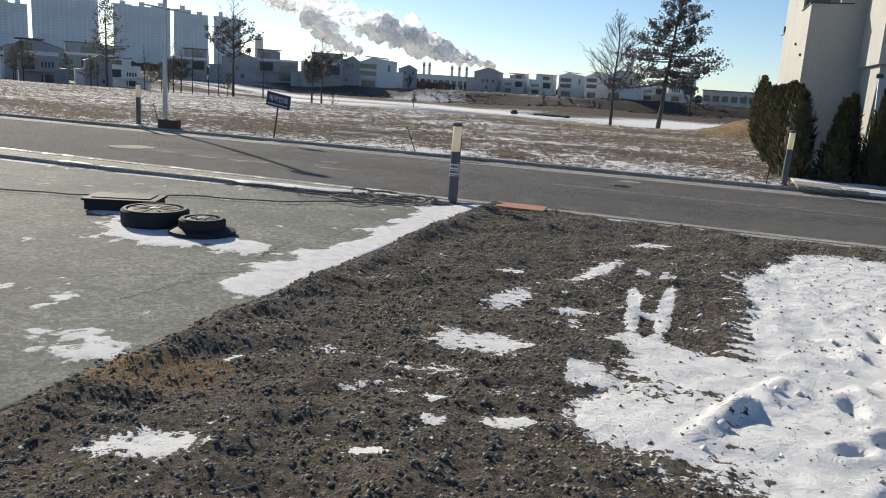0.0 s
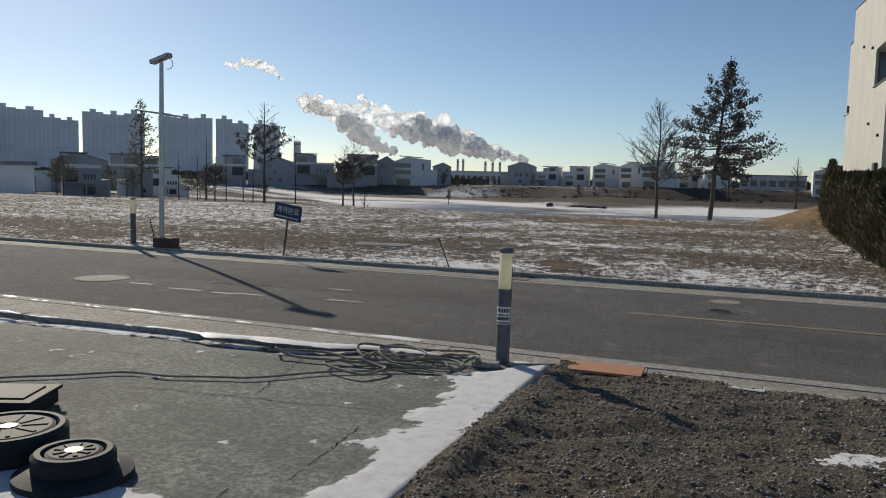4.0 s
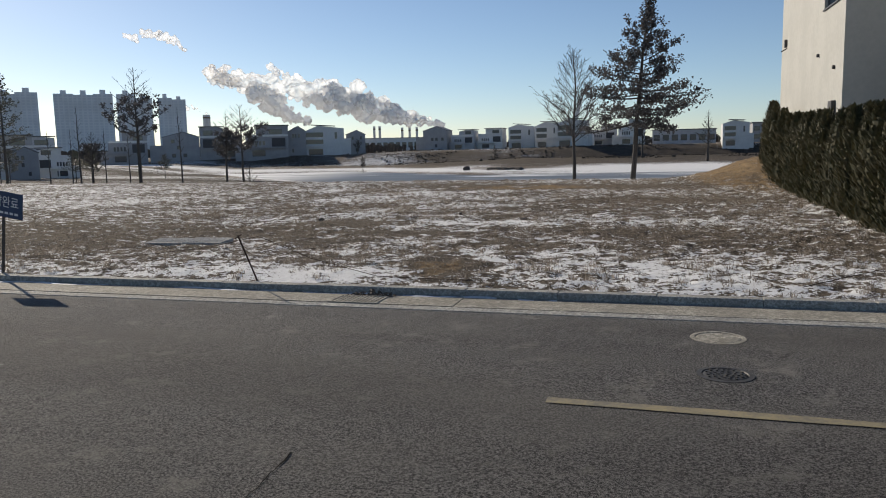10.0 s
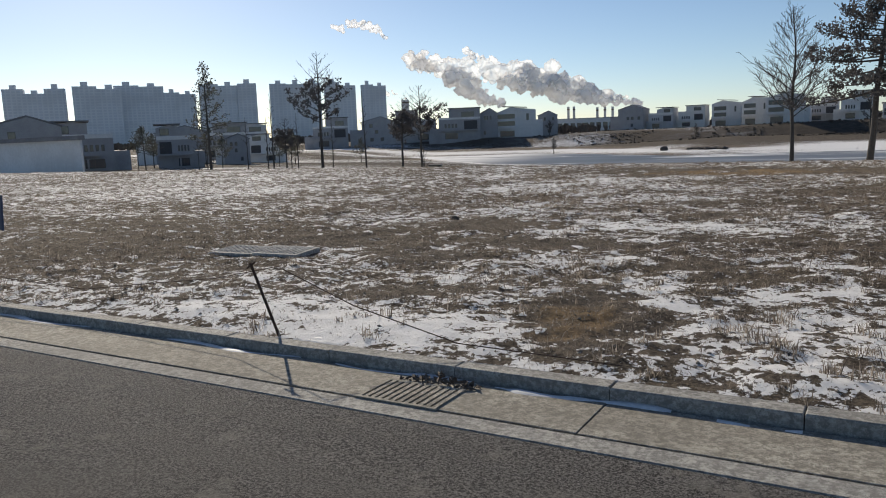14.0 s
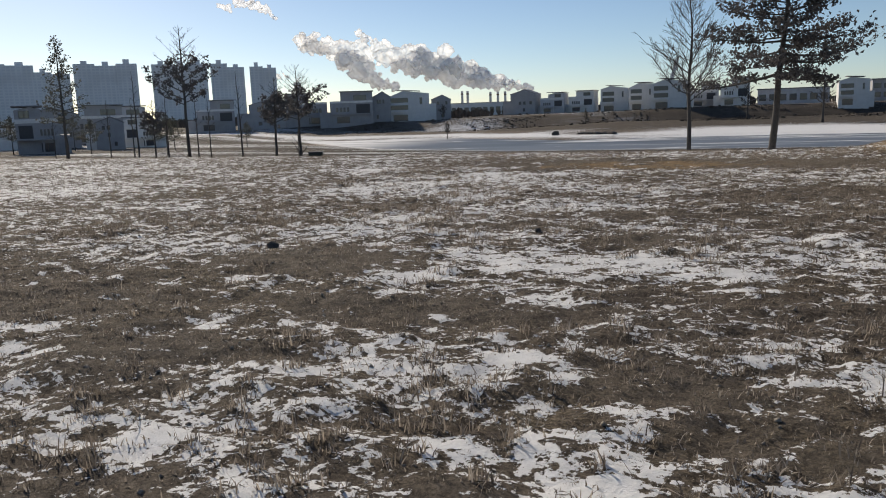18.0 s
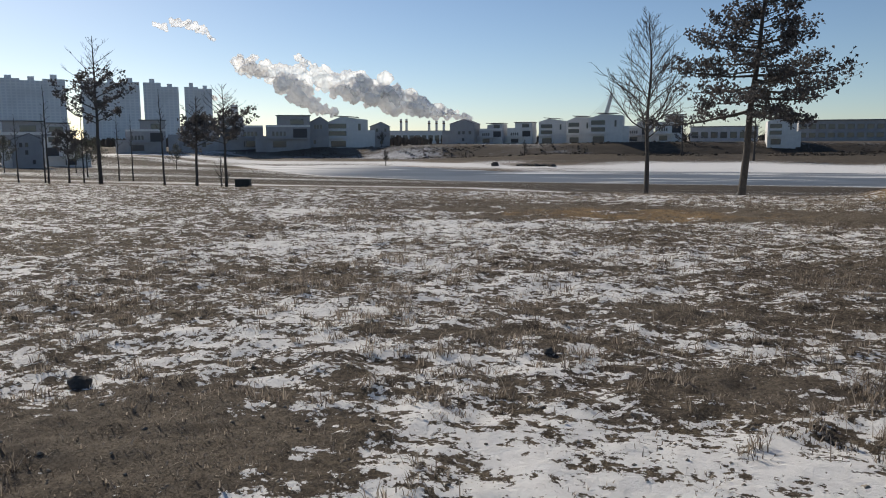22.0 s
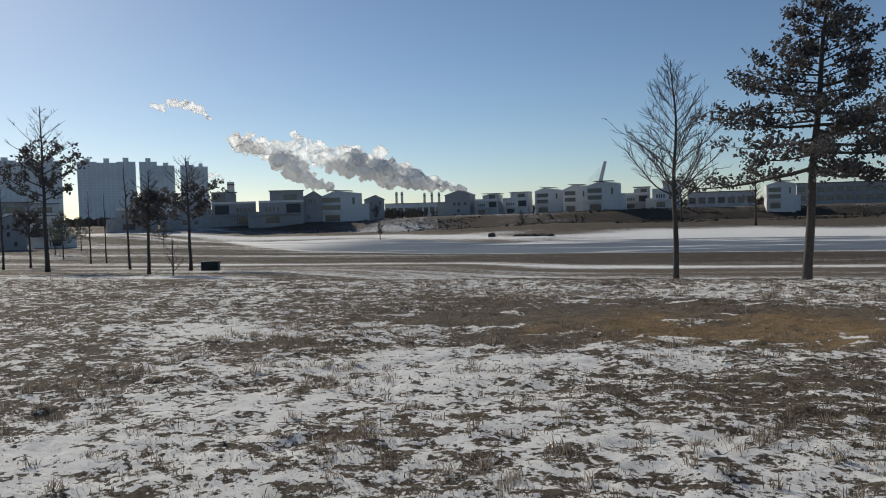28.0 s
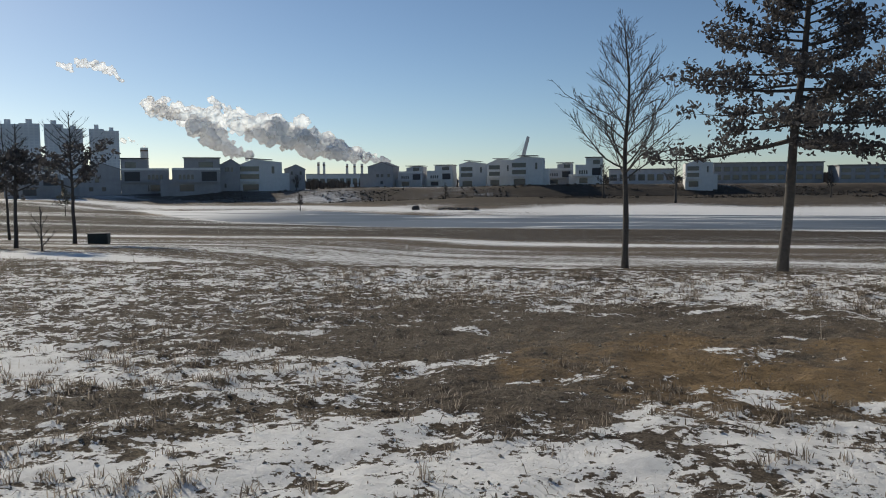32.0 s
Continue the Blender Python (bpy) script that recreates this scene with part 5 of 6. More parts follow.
def limbs(rng, h, trunk_r, bare_below, count, spread, rise, twigs, droop=0.0, lean=(0, 0), taper_top=0.35, twig=(0.14, 0.34), rise_top=None, inner=0.22):
    """A trunk with tapered limbs; gives the wood and the places and ways of its twigs."""
    trunk, woods, ends = bmesh.new(), [], []
    n = 14
    spine = [Vector((lean[0] * (i / n) ** 1.4 + 0.0022 * h * math.sin(i * 1.3 + h), lean[1] * (i / n) ** 1.4 + 0.002 * h * math.cos(i * 1.9), h * i / n)) for i in range(n + 1)]
    spine[0].z = -0.15
    tube(trunk, spine, [trunk_r * (1.25 if i == 0 else 1) * (1 - 0.96 * i / n) ** 0.8 + 0.006 for i in range(n + 1)], 10)

    def on_spine(z):
        f = max(0.0, min(n - 0.001, z / h * n))
        i = int(f)
        return spine[i].lerp(spine[i + 1], f - i)

    for i in range(count):
        wood = bmesh.new()
        woods.append(wood)
        k = (i + rng.random()) / count
        z = bare_below + (h * 0.97 - bare_below) * k ** 0.92
        a = i * 2.399 + rng.uniform(-0.5, 0.5)
        reach = spread * (taper_top + (1 - taper_top) * (1 - k) ** 1.05) * rng.uniform(0.6, 1.15) * (1 - 0.75 * k ** 4)
        start = on_spine(z)
        pts, p = [start], start.copy()
        up = rise * (0.7 + 0.6 * k) if rise_top is None else rise + (rise_top - rise) * k
        steps = 6
        for s in range(steps):
            way = Vector((math.cos(a), math.sin(a), up - droop * s / steps)).normalized()
            p = p + way * reach / steps
            a += rng.uniform(-0.26, 0.26)
            up += rng.uniform(-0.08, 0.12)
            pts.append(p.copy())
        r0 = max(0.008, trunk_r * 0.36 * (1 - k) ** 0.6 * reach / spread + 0.006)
        tube(wood, pts, [r0 * (1 - 0.85 * s / steps) + 0.003 for s in range(steps + 1)], 5)
        for t in range(int(twigs * reach / spread) + 2):
            f = rng.uniform(inner, 1.0) * steps
            j = min(int(f), steps - 1)
            q = pts[j].lerp(pts[j + 1], f - j)
            b = a + rng.choice((-1, 1)) * rng.uniform(0.4, 1.2)
            way = Vector((math.cos(b), math.sin(b), up * rng.uniform(0.6, 1.3) + rng.uniform(-0.1, 0.35))).normalized()
            length = reach * rng.uniform(*twig)
            mid, end = q + way * length * 0.5, q + way * length + Vector((0, 0, length * 0.12))
            tube(wood, [q, mid, end], [0.0075, 0.0055, 0.003], 3)
            ends.append((q, end))
            for u in range(2):
                w = (way + Vector((rng.uniform(-0.8, 0.8), rng.uniform(-0.8, 0.8), rng.uniform(0, 0.7)))).normalized()
                tip = mid + w * length * rng.uniform(0.4, 0.7)
                tube(wood, [mid, tip], [0.005, 0.0025], 3)
                ends.append((mid, tip))
    return trunk, woods, ends


def bare_limbs(rng, h, trunk_r, bare_below, count, spread):
    """A straight leader with long rising limbs that fork into fine twigs."""
    trunk, woods = bmesh.new(), []
    n = 16
    spine = [Vector((0.012 * h * math.sin(i * 0.7) * i / n, 0.01 * h * math.cos(i * 0.9) * i / n, h * i / n)) for i in range(n + 1)]
    spine[0].z = -0.15
    tube(trunk, spine, [trunk_r * (1.25 if i == 0 else 1) * (1 - 0.97 * i / n) ** 0.85 + 0.006 for i in range(n + 1)], 10)

    def grow(wood, p, way, length, r, level):
        steps = (8, 5, 3)[level]
        pts, ways, q = [p], [way], p.copy()
        for s in range(steps):
            way = (way + Vector((rng.gauss(0, 0.12), rng.gauss(0, 0.12), rng.gauss(0.06, 0.11)))).normalized()
            q = q + way * length / steps
            pts.append(q.copy())
            ways.append(way)
        tube(wood, pts, [r * (1 - 0.75 * s / steps) + 0.0028 for s in range(steps + 1)], (5, 4, 3)[level])
        if level == 2:
            return
        for k in range((13, 4)[level]):
            f = (0.18 + 0.8 * (k + rng.random()) / (13, 4)[level]) * steps
            j = min(int(f), steps - 1)
            side = ways[j].cross(Vector((rng.gauss(0, 0.6), rng.gauss(0, 0.6), 1))).normalized() * (1 if k % 2 else -1)
            new_way = (ways[j] + side * rng.uniform(0.3, 1.0) + Vector((0, 0, rng.uniform(0.0, 0.3)))).normalized()
            grow(wood, pts[j].lerp(pts[j + 1], f - j), new_way, length * rng.uniform(0.2, 0.46) * (1.25 - 0.6 * f / steps), r * 0.32 + 0.0015, level + 1)

    for i in range(count):
        wood = bmesh.new()
        k = (i + 0.8 * rng.random()) / count
        z = bare_below + (h * 0.96 - bare_below) * k ** 1.1
        f = z / h * n
        a = i * 2.399 + rng.uniform(-0.4, 0.4)
        tilt = rng.uniform(0.2, 0.6) + 0.85 * k
        reach = spread * (1 - 0.82 * k) * rng.uniform(0.75, 1.1) * (1 if k > 0.06 else 0.8)
        grow(wood, spine[int(f)].lerp(spine[int(f) + 1], f - int(f)), Vector((math.cos(a), math.sin(a), tilt)).normalized(), reach, 0.3 * trunk_r * (1 - k) ** 0.7 * reach / spread + 0.006, 0)
        woods.append(wood)
    return trunk, woods, []


def leaves(rng, ends, per, size, around=0.12):
    bm = bmesh.new()
    for a, b in ends:
        for _ in range(per):
            p = a.lerp(b, rng.uniform(0.1, 1.1)) + Vector([rng.gauss(0, around) for _ in range(3)])
            u = Vector([rng.uniform(-1, 1) for _ in range(3)]).normalized()
            v = u.orthogonal().normalized()
            v.rotate(Matrix.Rotation(rng.uniform(0, 6.3), 3, u))
            s = size * rng.uniform(0.6, 1.3)
            w = u.cross(v) * s * 0.25
            bm.faces.new([bm.verts.new(q) for q in (p - v * s * 0.5, p + u * s * 0.32 + w, p + v * s * 0.6, p - u * s * 0.32 + w)])
    return bm


def tree(name, label, x, y, made, wood_mat, crown_bm=None, leaf_mat=None, category="tree", group="", turn_by=0.0, near_by=False):
    base = thing(name, pose(x, y, ground_at(x, y), 0, 0, turn_by), label, category, group)
    part("trunk", made[0], wood_mat, base, smooth=True)
    if near_by:
        for wood in made[1]:
            part("limb", wood, wood_mat, base)
    else:
        joined = bpy.data.meshes.new("branchwork")
        verts, faces = [], []
        for wood in made[1]:
            wood.verts.index_update()
            first = len(verts)
            verts += [v.co[:] for v in wood.verts]
            faces += [[first + v.index for v in f.verts] for f in wood.faces]
            wood.free()
        joined.from_pydata(verts, [], faces)
        joined.materials.append(wood_mat)
        ob = new("branchwork", joined)
        ob.parent = base
        ob["kind"] = "stuff"
    if crown_bm is not None:
        part("crown", crown_bm, leaf_mat, base)
    return base


rng = random.Random(42)
made = limbs(rng, 10.4, 0.15, 3.6, 64, 3.3, -0.28, 17, -0.08, (0.75, 0.0), 0.2, rise_top=0.85, inner=0.15)
crown_bm = leaves(rng, [e for e in made[2] if rng.random() < 0.86 - 0.085 * max(0, e[1].z - 4.5)], 7, 0.15, 0.1)
tree("oak_tree", "young oak still holding dark withered leaves", -3.7, 52.0, made, DARK_BARK, crown_bm, LEAF, near_by=True)
rng = random.Random(7)
made = bare_limbs(rng, 9.3, 0.12, 3.3, 42, 3.7)
tree("bare_tree", "slender bare tree beside the pond meadow", -7.7, 59.5, made, DARK_BARK, near_by=True)


def young_oak(x, y, h, seed, spread, leader=0.3, per=6):
    """A small oak: dark leaves on the lower crown, its leader bare."""
    rng = random.Random(seed)
    made = limbs(rng, h, 0.03 + h * 0.01, h * 0.4, 32, spread, 0.35, 10, 0.05, (rng.uniform(-0.3, 0.3), 0), 0.5, rise_top=0.9)
    top = h * (1 - leader)
    crown_bm = leaves(rng, [e for e in made[2] if e[1].z < top and rng.random() < 0.5], per, 0.2, 0.1)
    tree("young_oak", "young oak with dark withered leaves and a bare leader", x, y, made, DARK_BARK, crown_bm, LEAF, group="young trees along the path", turn_by=rng.uniform(0, 360))


def pine(name, label, x, y, h, seed, density=1.0, low=0.4, spread=1.5, group="young trees along the path"):
    rng = random.Random(seed)
    made = limbs(rng, h, 0.02 + h * 0.011, h * low, int(20 * density) + 6, spread, 0.25, 5, 0.0, (rng.uniform(-0.3, 0.3), 0), 0.3)
    crown_bm = leaves(rng, [e for e in made[2] if rng.random() < 0.6], 3, 0.24, 0.16)
    tree(name, label, x, y, made, DARK_BARK, crown_bm, NEEDLE, group=group, turn_by=rng.uniform(0, 360))


def sapling(x, y, h, seed, spread=0.8, label="thin bare sapling beside the path"):
    rng = random.Random(seed)
    made = limbs(rng, h, 0.02 + h * 0.008, h * 0.45, 14, spread, 1.0, 6, 0.0, (rng.uniform(-0.2, 0.2), 0), 0.4)
    tree("bare_sapling", label, x, y, made, DARK_BARK, group="young trees along the path", turn_by=rng.uniform(0, 360))


PINE, OPEN_PINE = "dark young pine with a thick crown", "tall open pine with tiered branches"
young_oak(-33.8, 62.9, 6.4, 11, 2.5, 0.22, 5)
young_oak(-41.2, 60.2, 9.2, 12, 2.8, 0.22, 7)
pine("young_pine", OPEN_PINE, -66.5, 72.5, 12.0, 13, 1.9, 0.28, 2.5)
pine("young_pine", PINE, -92.5, 85.0, 6.5, 14, 1.6, 0.4, 2.4)
young_oak(-30.7, 55.5, 4.8, 15, 1.3, 0.2, 4)
young_oak(-60.3, 77.6, 6.0, 16, 1.9, 0.2, 6)
for i, (x, y, h) in enumerate(((-56.4, 71.3, 8.0), (-45.7, 72.2, 7.6), (-59.0, 78.0, 6.5), (-61.5, 76, 6.2), (-66.2, 91.0, 7.5), (-66.1, 93.1, 7.5), (-72.5, 76.3, 4.5), (-74, 79, 5), (-94, 85, 5), (-62.5, 74.0, 6.0))):
    sapling(x, y, h, 30 + i)
for i, (x, y, h) in enumerate(((-106, 127, 6), (-88, 110, 6.5), (-112, 118, 6), (-122, 150, 7), (-131, 118, 7), (-140, 140, 7), (-118, 170, 6))):
    pine("young_pine", "dark pine on the far meadow", x, y, h, 60 + i, 1.5, 0.3, 2.3, "pines on the far meadow")
def shore_tree(x, y, h, seed, spread):
    rng = random.Random(seed)
    made = limbs(rng, h, 0.03 + h * 0.02, h * 0.3, 34, spread, 0.8, 12, 0.0, (0, 0), 0.35, (0.2, 0.45))
    haze = bmesh.new()
    for a, b in made[2]:
        u = (b - a).orthogonal().normalized() * 0.045
        haze.faces.new([haze.verts.new(v) for v in (a - u, a + u, b + u * 0.6, b - u * 0.6)])
    tree("shore_tree", "bare tree standing on the far shore", x, y, made, DARK_BARK, haze, DARK_BARK, group="bare trees on the far shore", turn_by=seed * 40)


for i, (x, y, h, spread) in enumerate(((-90.5, 228.5, 5.2, 1.4), (-9.6, 264, 12, 2.6), (9.1, 242, 14.5, 3.4), (-60, 276, 5, 1.4), (52, 262, 8, 2.0), (-118, 292, 6, 2))):
    shore_tree(x, y, h, 80 + i, spread)
cloche = thing("tunnel_greenhouse", pose(-6.5, 319.5, ground_at(-6.5, 319.5)), "low white plastic tunnel greenhouse on the far bank", "greenhouse")
for k in range(7):
    bm = bmesh.new()
    tube(bm, [Vector((-4.5 * math.cos(t), k * 1.2, 2.4 * math.sin(t))) for t in np.linspace(0, math.pi, 11)], [0.09] * 11, 5)
    part("hoop", bm, STEEL, cloche)
bm = bmesh.new()
rows = [[bm.verts.new((-4.45 * math.cos(t), y, 2.35 * math.sin(t))) for y in (0.0, 7.2)] for t in np.linspace(0, math.pi, 17)]
for a, b in zip(rows, rows[1:]):
    bm.faces.new((a[0], a[1], b[1], b[0]))
part("plastic_skin", bm, STICKER, cloche, smooth=True)

# shrub, utility box and posts near the path
rng = random.Random(5)
made = limbs(rng, 1.6, 0.03, 0.1, 16, 0.7, 1.4, 3)
tree("bare_shrub", "small bare shrub in the snow", -27.5, 53.0, made, DARK_BARK, category="shrub")
cab = thing("utility_box", pose(-33.4, 64.2, ground_at(-33.4, 64.2), 0, 0, 20), "dark green metal utility box on the snowy verge", "utility box")
part("body", box((-0.48, -0.28, 0), (0.48, 0.28, 0.52), 0.02), CABINET, cab)
part("lid", box((-0.51, -0.31, 0.52), (0.51, 0.31, 0.56), 0.01), FRAME, cab)
for s in (-1, 1):
    part("door", box((s * 0.235 - 0.21, -0.3, 0.05), (s * 0.235 + 0.21, -0.28, 0.48)), CABINET, cab)

# islet in the pond
rng = random.Random(9)
islet = thing("islet", pose(-44.1, 215.4, max(-5.5, ground_at(-44.1, 215.4))), "low dark stone islet in the frozen pond", "islet")
for i in range(16):
    bm = bmesh.new()
    bmesh.ops.create_icosphere(bm, subdivisions=2, radius=1)
    for v in bm.verts:
        v.co *= 1 + 0.3 * (noise.noise(v.co * 1.7 + Vector((i, 0, 0))))
        v.co.z = max(v.co.z * 0.45, -0.3)
    part("rock", turn(bm, pose(-4.4 + 0.58 * i, rng.uniform(-1.4, 1.4), 0.15, 0, 0, rng.uniform(0, 360)) @ Matrix.Scale(rng.uniform(0.5, 1.1), 4)), DARK_BARK, islet)
ob = thing("islet", pose(-54.9, 216.6, max(-5.5, ground_at(-54.9, 216.6))), "small dark stone in the frozen pond", "islet")
bm = bmesh.new()
bmesh.ops.create_icosphere(bm, subdivisions=2, radius=1.1)
for v in bm.verts:
    v.co *= 1 + 0.4 * noise.noise(v.co * 1.3)
part("rock", bm, DARK_BARK, ob)


# ---- houses across the pond ----
def glazed(cx, y, z0, w, h, base, panes=2):
    """A framed window standing in a wall that faces -y."""
    w_ob = part("window", box((cx - w / 2, y - 0.05, z0), (cx + w / 2, y + 0.05, z0 + h)), FRAME, base)
    for k in range(panes):
        a, b = cx - w / 2 + w * k / panes + 0.06, cx - w / 2 + w * (k + 1) / panes - 0.06
        part("pane", box((a, y - 0.075, z0 + 0.07), (b, y - 0.051, z0 + h - 0.07)), GLASS, w_ob)


def far_house(x, y, w, d, h, z, style, seed, turn_by=0.0):
    """A modern detached house of one of three shapes, with windows, roof slab and terraces."""
    rng = random.Random(seed)
    wall = {"white": WHITE_WALL, "pale": PALE_WALL, "dark": DARK_WALL, "grey": GREY_WALL, "brown": BRICK_WALL, "slate": DARK_WALL}[style]
    words = {"white": "white rendered modern house with a wedge roof", "pale": "pale rendered modern house with a set-back top floor", "dark": "dark clad gabled house across the pond", "grey": "grey rendered modern house with a set-back top floor", "brown": "brown clad modern house across the pond", "slate": "grey clad modern house with pale parapets"}[style]
    base = thing("far_house", pose(x, y, z, 0, 0, turn_by), words, "house", "houses across the pond")
    if style == "white":
        ridge = rng.uniform(-0.15, 0.2) * w
        part("wall", slab_poly([(-w / 2, -2), (-w / 2, h * rng.uniform(0.8, 0.88)), (ridge, h), (w / 2, h * rng.uniform(0.88, 0.97)), (w / 2, -2)], d), wall, base)
        part("roof_panel", turn(box((-0.18 * w, -0.7, 0), (0.42 * w, d * 0.8, 0.16)), pose(ridge, 0, h + 0.12, 0, rng.uniform(-1, 4))), ROOF, base)
        for z0 in (h * 0.38, h * 0.62):
            glazed(-w * 0.22, 0, z0, w * 0.42, h * 0.15, base, 3)
        part("parapet", box((-w * 0.5, -1.3, h * 0.33), (-w * 0.02, -1.15, h * 0.38)), wall, base)
        part("terrace", box((-w * 0.5, -1.3, h * 0.29), (-w * 0.02, 0, h * 0.33)), wall, base)
        glazed(w * 0.3, 0, h * 0.55, w * 0.06, h * 0.22, base, 1)
        glazed(-w * 0.2, 0, 0.2, w * 0.35, h * 0.2, base, 2)
        part("wing", box((w * 0.5, 1.5, -2), (w * rng.uniform(0.62, 0.85), d, h * rng.uniform(0.4, 0.62))), wall, base)
    elif style == "dark":
        part("wall", slab_poly([(-w / 2, -2), (-w / 2, h * 0.82), (0.06 * w, h), (w / 2, h * 0.82), (w / 2, -2)], d), wall, base)
        part("roof", slab_poly([(-w / 2 - 0.2, h * 0.82), (0.06 * w, h + 0.05), (w / 2 + 0.2, h * 0.82), (w / 2 + 0.2, h * 0.82 + 0.2), (0.06 * w, h + 0.25), (-w / 2 - 0.2, h * 0.82 + 0.2)], d), ROOF, base)
        for _ in range(4):
            glazed(rng.uniform(-0.35, 0.35) * w, 0, h * rng.choice((0.12, 0.4, 0.62)), w * 0.1, h * 0.13, base, 1)
        part("wing", box((-w * 0.5 - w * 0.35, 1.0, -2), (-w * 0.5, d, h * 0.55)), PALE_WALL if seed % 2 else wall, base)
    else:
        top, flip = h * 0.66, rng.choice((-1, 1))
        part("wall", box((-w / 2, 0, -2), (w / 2, d, top)), wall, base)
        u = sorted((flip * w / 2, flip * w * rng.uniform(-0.32, -0.05)))
        part("upper_wall", slab_poly([(u[0], top), (u[0], h - rng.uniform(0, 0.7)), (u[0] * 0.4 + u[1] * 0.6, h), (u[1], h - rng.uniform(0, 0.5)), (u[1], top)], d * 0.9), wall, base)
        part("roof", box((u[0] - 0.4, -0.7, h), (u[1] + 0.4, d * 0.9, h + 0.2)), ROOF, base)
        part("parapet", box((-w / 2, -0.12, top), (w / 2, 0.02, top + 0.75)), PALE_WALL, base)
        # Flat dark box on the wall: a recess's shade is painted, none is cut.
        part("recess_shade", box((flip * w * 0.27 - w * 0.16, -0.06, top * 0.52), (flip * w * 0.27 + w * 0.16, 0.06, top * 0.93)), FRAME, base)
        glazed((u[0] + u[1]) / 2 + flip * w * 0.08, 0, top + 0.9, (u[1] - u[0]) * 0.4, (h - top) * 0.45, base)
        for k in range(4):
            glazed(-flip * w * (0.08 + 0.085 * k), 0, top * 0.6, w * 0.05, top * 0.2, base, 1)
        glazed(-flip * w * 0.2, 0, top * 0.08, w * 0.3, top * 0.28, base)
        part("terrace", box((-w / 2 - 0.2, -1.5, top * 0.46), (w * rng.uniform(0.1, 0.45), 0, top * 0.5)), wall, base)
        part("pillar", box((w * 0.08, -1.45, -1), (w * 0.08 + 0.3, -1.15, top * 0.46)), wall, base)
        part("wing", box((-flip * w / 2, 1.2, -2), (-flip * w / 2 - flip * w * 0.25, d, top * 0.6)) if flip < 0 else box((-w * 0.75, 1.2, -2), (-w / 2, d, top * 0.6)), wall, base)
    return base


ROW_EAST = ((-94, 317, 10, 9.5, "dark"), (-83, 320, 9.5, 8, "grey"), (-72, 323, 10, 8.3, "pale"), (-58.5, 320, 10.5, 9.6, "white"), (-47, 312, 9.5, 9.8, "white"), (-36, 298, 11.5, 10, "white"), (-26, 319, 9.5, 8, "grey"),
    (-15, 310, 9.5, 9.6, "pale"), (20.5, 293, 8.6, 8.8, "white"), (-136.4, 301, 16.5, 12, "white"), (-128.4, 315.5, 8, 10, "dark"), (-151.7, 282, 16.3, 12.5, "slate"), (-143.8, 292, 7, 11.7, "dark"))
ROW_WEST = ((-171.6, 281.5, 16.2, 12.5, "slate"), (-184, 273, 13.7, 11, "dark"), (-200, 262, 14, 12, "slate"), (-126, 119.5, 7, 8.6, "slate"), (-140, 150, 6, 7.2, "dark"), (-150, 170, 8, 7.5, "pale"), (-170, 160, 14, 10, "dark"),
    (-186, 190, 15, 11, "slate"), (-210, 225, 15, 11, "grey"), (-112, 80, 10, 8.4, "dark"), (-124, 76, 11, 8.8, "slate"), (-128, 100, 11, 8.8, "slate"))
ROW = ROW_EAST + ROW_WEST
for i, (x, y, w, h, style) in enumerate(ROW):
    far_house(x, y, w, 9, h, ground_at(x, y + 3), style, 300 + i, math.degrees(math.atan2(-(x + 4), y - 15)) if x < -100 else 0)

# long low buildings on the far bank
def long_block(name, label, x0, x1, y, z, h, floors, bays, wall, depth=14, turn_by=0.0):
    base = thing(name, pose(x0, y, z, 0, 0, turn_by), label, "building", "long buildings on the far bank")
    w = x1 - x0
    part("wall", box((0, 0, -3), (w, depth, h)), wall, base)
    part("roof", box((-0.4, -0.4, h), (w + 0.4, depth, h + 0.35)), ROOF, base)
    for f in range(floors):
        for b in range(bays):
            cx, z0, ww = w * (b + 0.5) / bays, 0.9 + f * (h - 0.8) / floors, w / bays * 0.7
            ob = part("window", box((cx - ww / 2, -0.03, z0), (cx + ww / 2, 0.02, z0 + (h - 0.8) / floors * 0.55)), FRAME, base)
            part("pane", box((cx - ww / 2 + 0.08, -0.05, z0 + 0.08), (cx + ww / 2 - 0.08, -0.031, z0 + (h - 0.8) / floors * 0.55 - 0.08)), GLASS, ob)
    return base


long_block("row_building", "long grey two-storey row building on the far bank", 29, 66, 326, 1.4, 6.8, 2, 12, DARK_WALL)
long_block("row_building", "dark flat-roofed building on the far bank", 69, 100, 318, 1.4, 5.4, 2, 7, DARK_WALL)
long_block("row_building", "long low grey building behind the bank", -8, 17, 345, 1.4, 5.2, 1, 7, GREY_WALL)
long_block("row_building", "long low building behind the bank", 100, 180, 330, 2.4, 6.0, 2, 14, GREY_WALL)
long_block("row_building", "long white hall below the chimneys", -275, -205, 690, 1.3, 9.8, 1, 12, PALE_WALL, 40, 18)
long_block("site_wall", "pale site hoarding beside the field", -95, -60.5, 53, ground_at(-63, 53), 2.9, 0, 1, PALE_WALL, 0.2, 0)

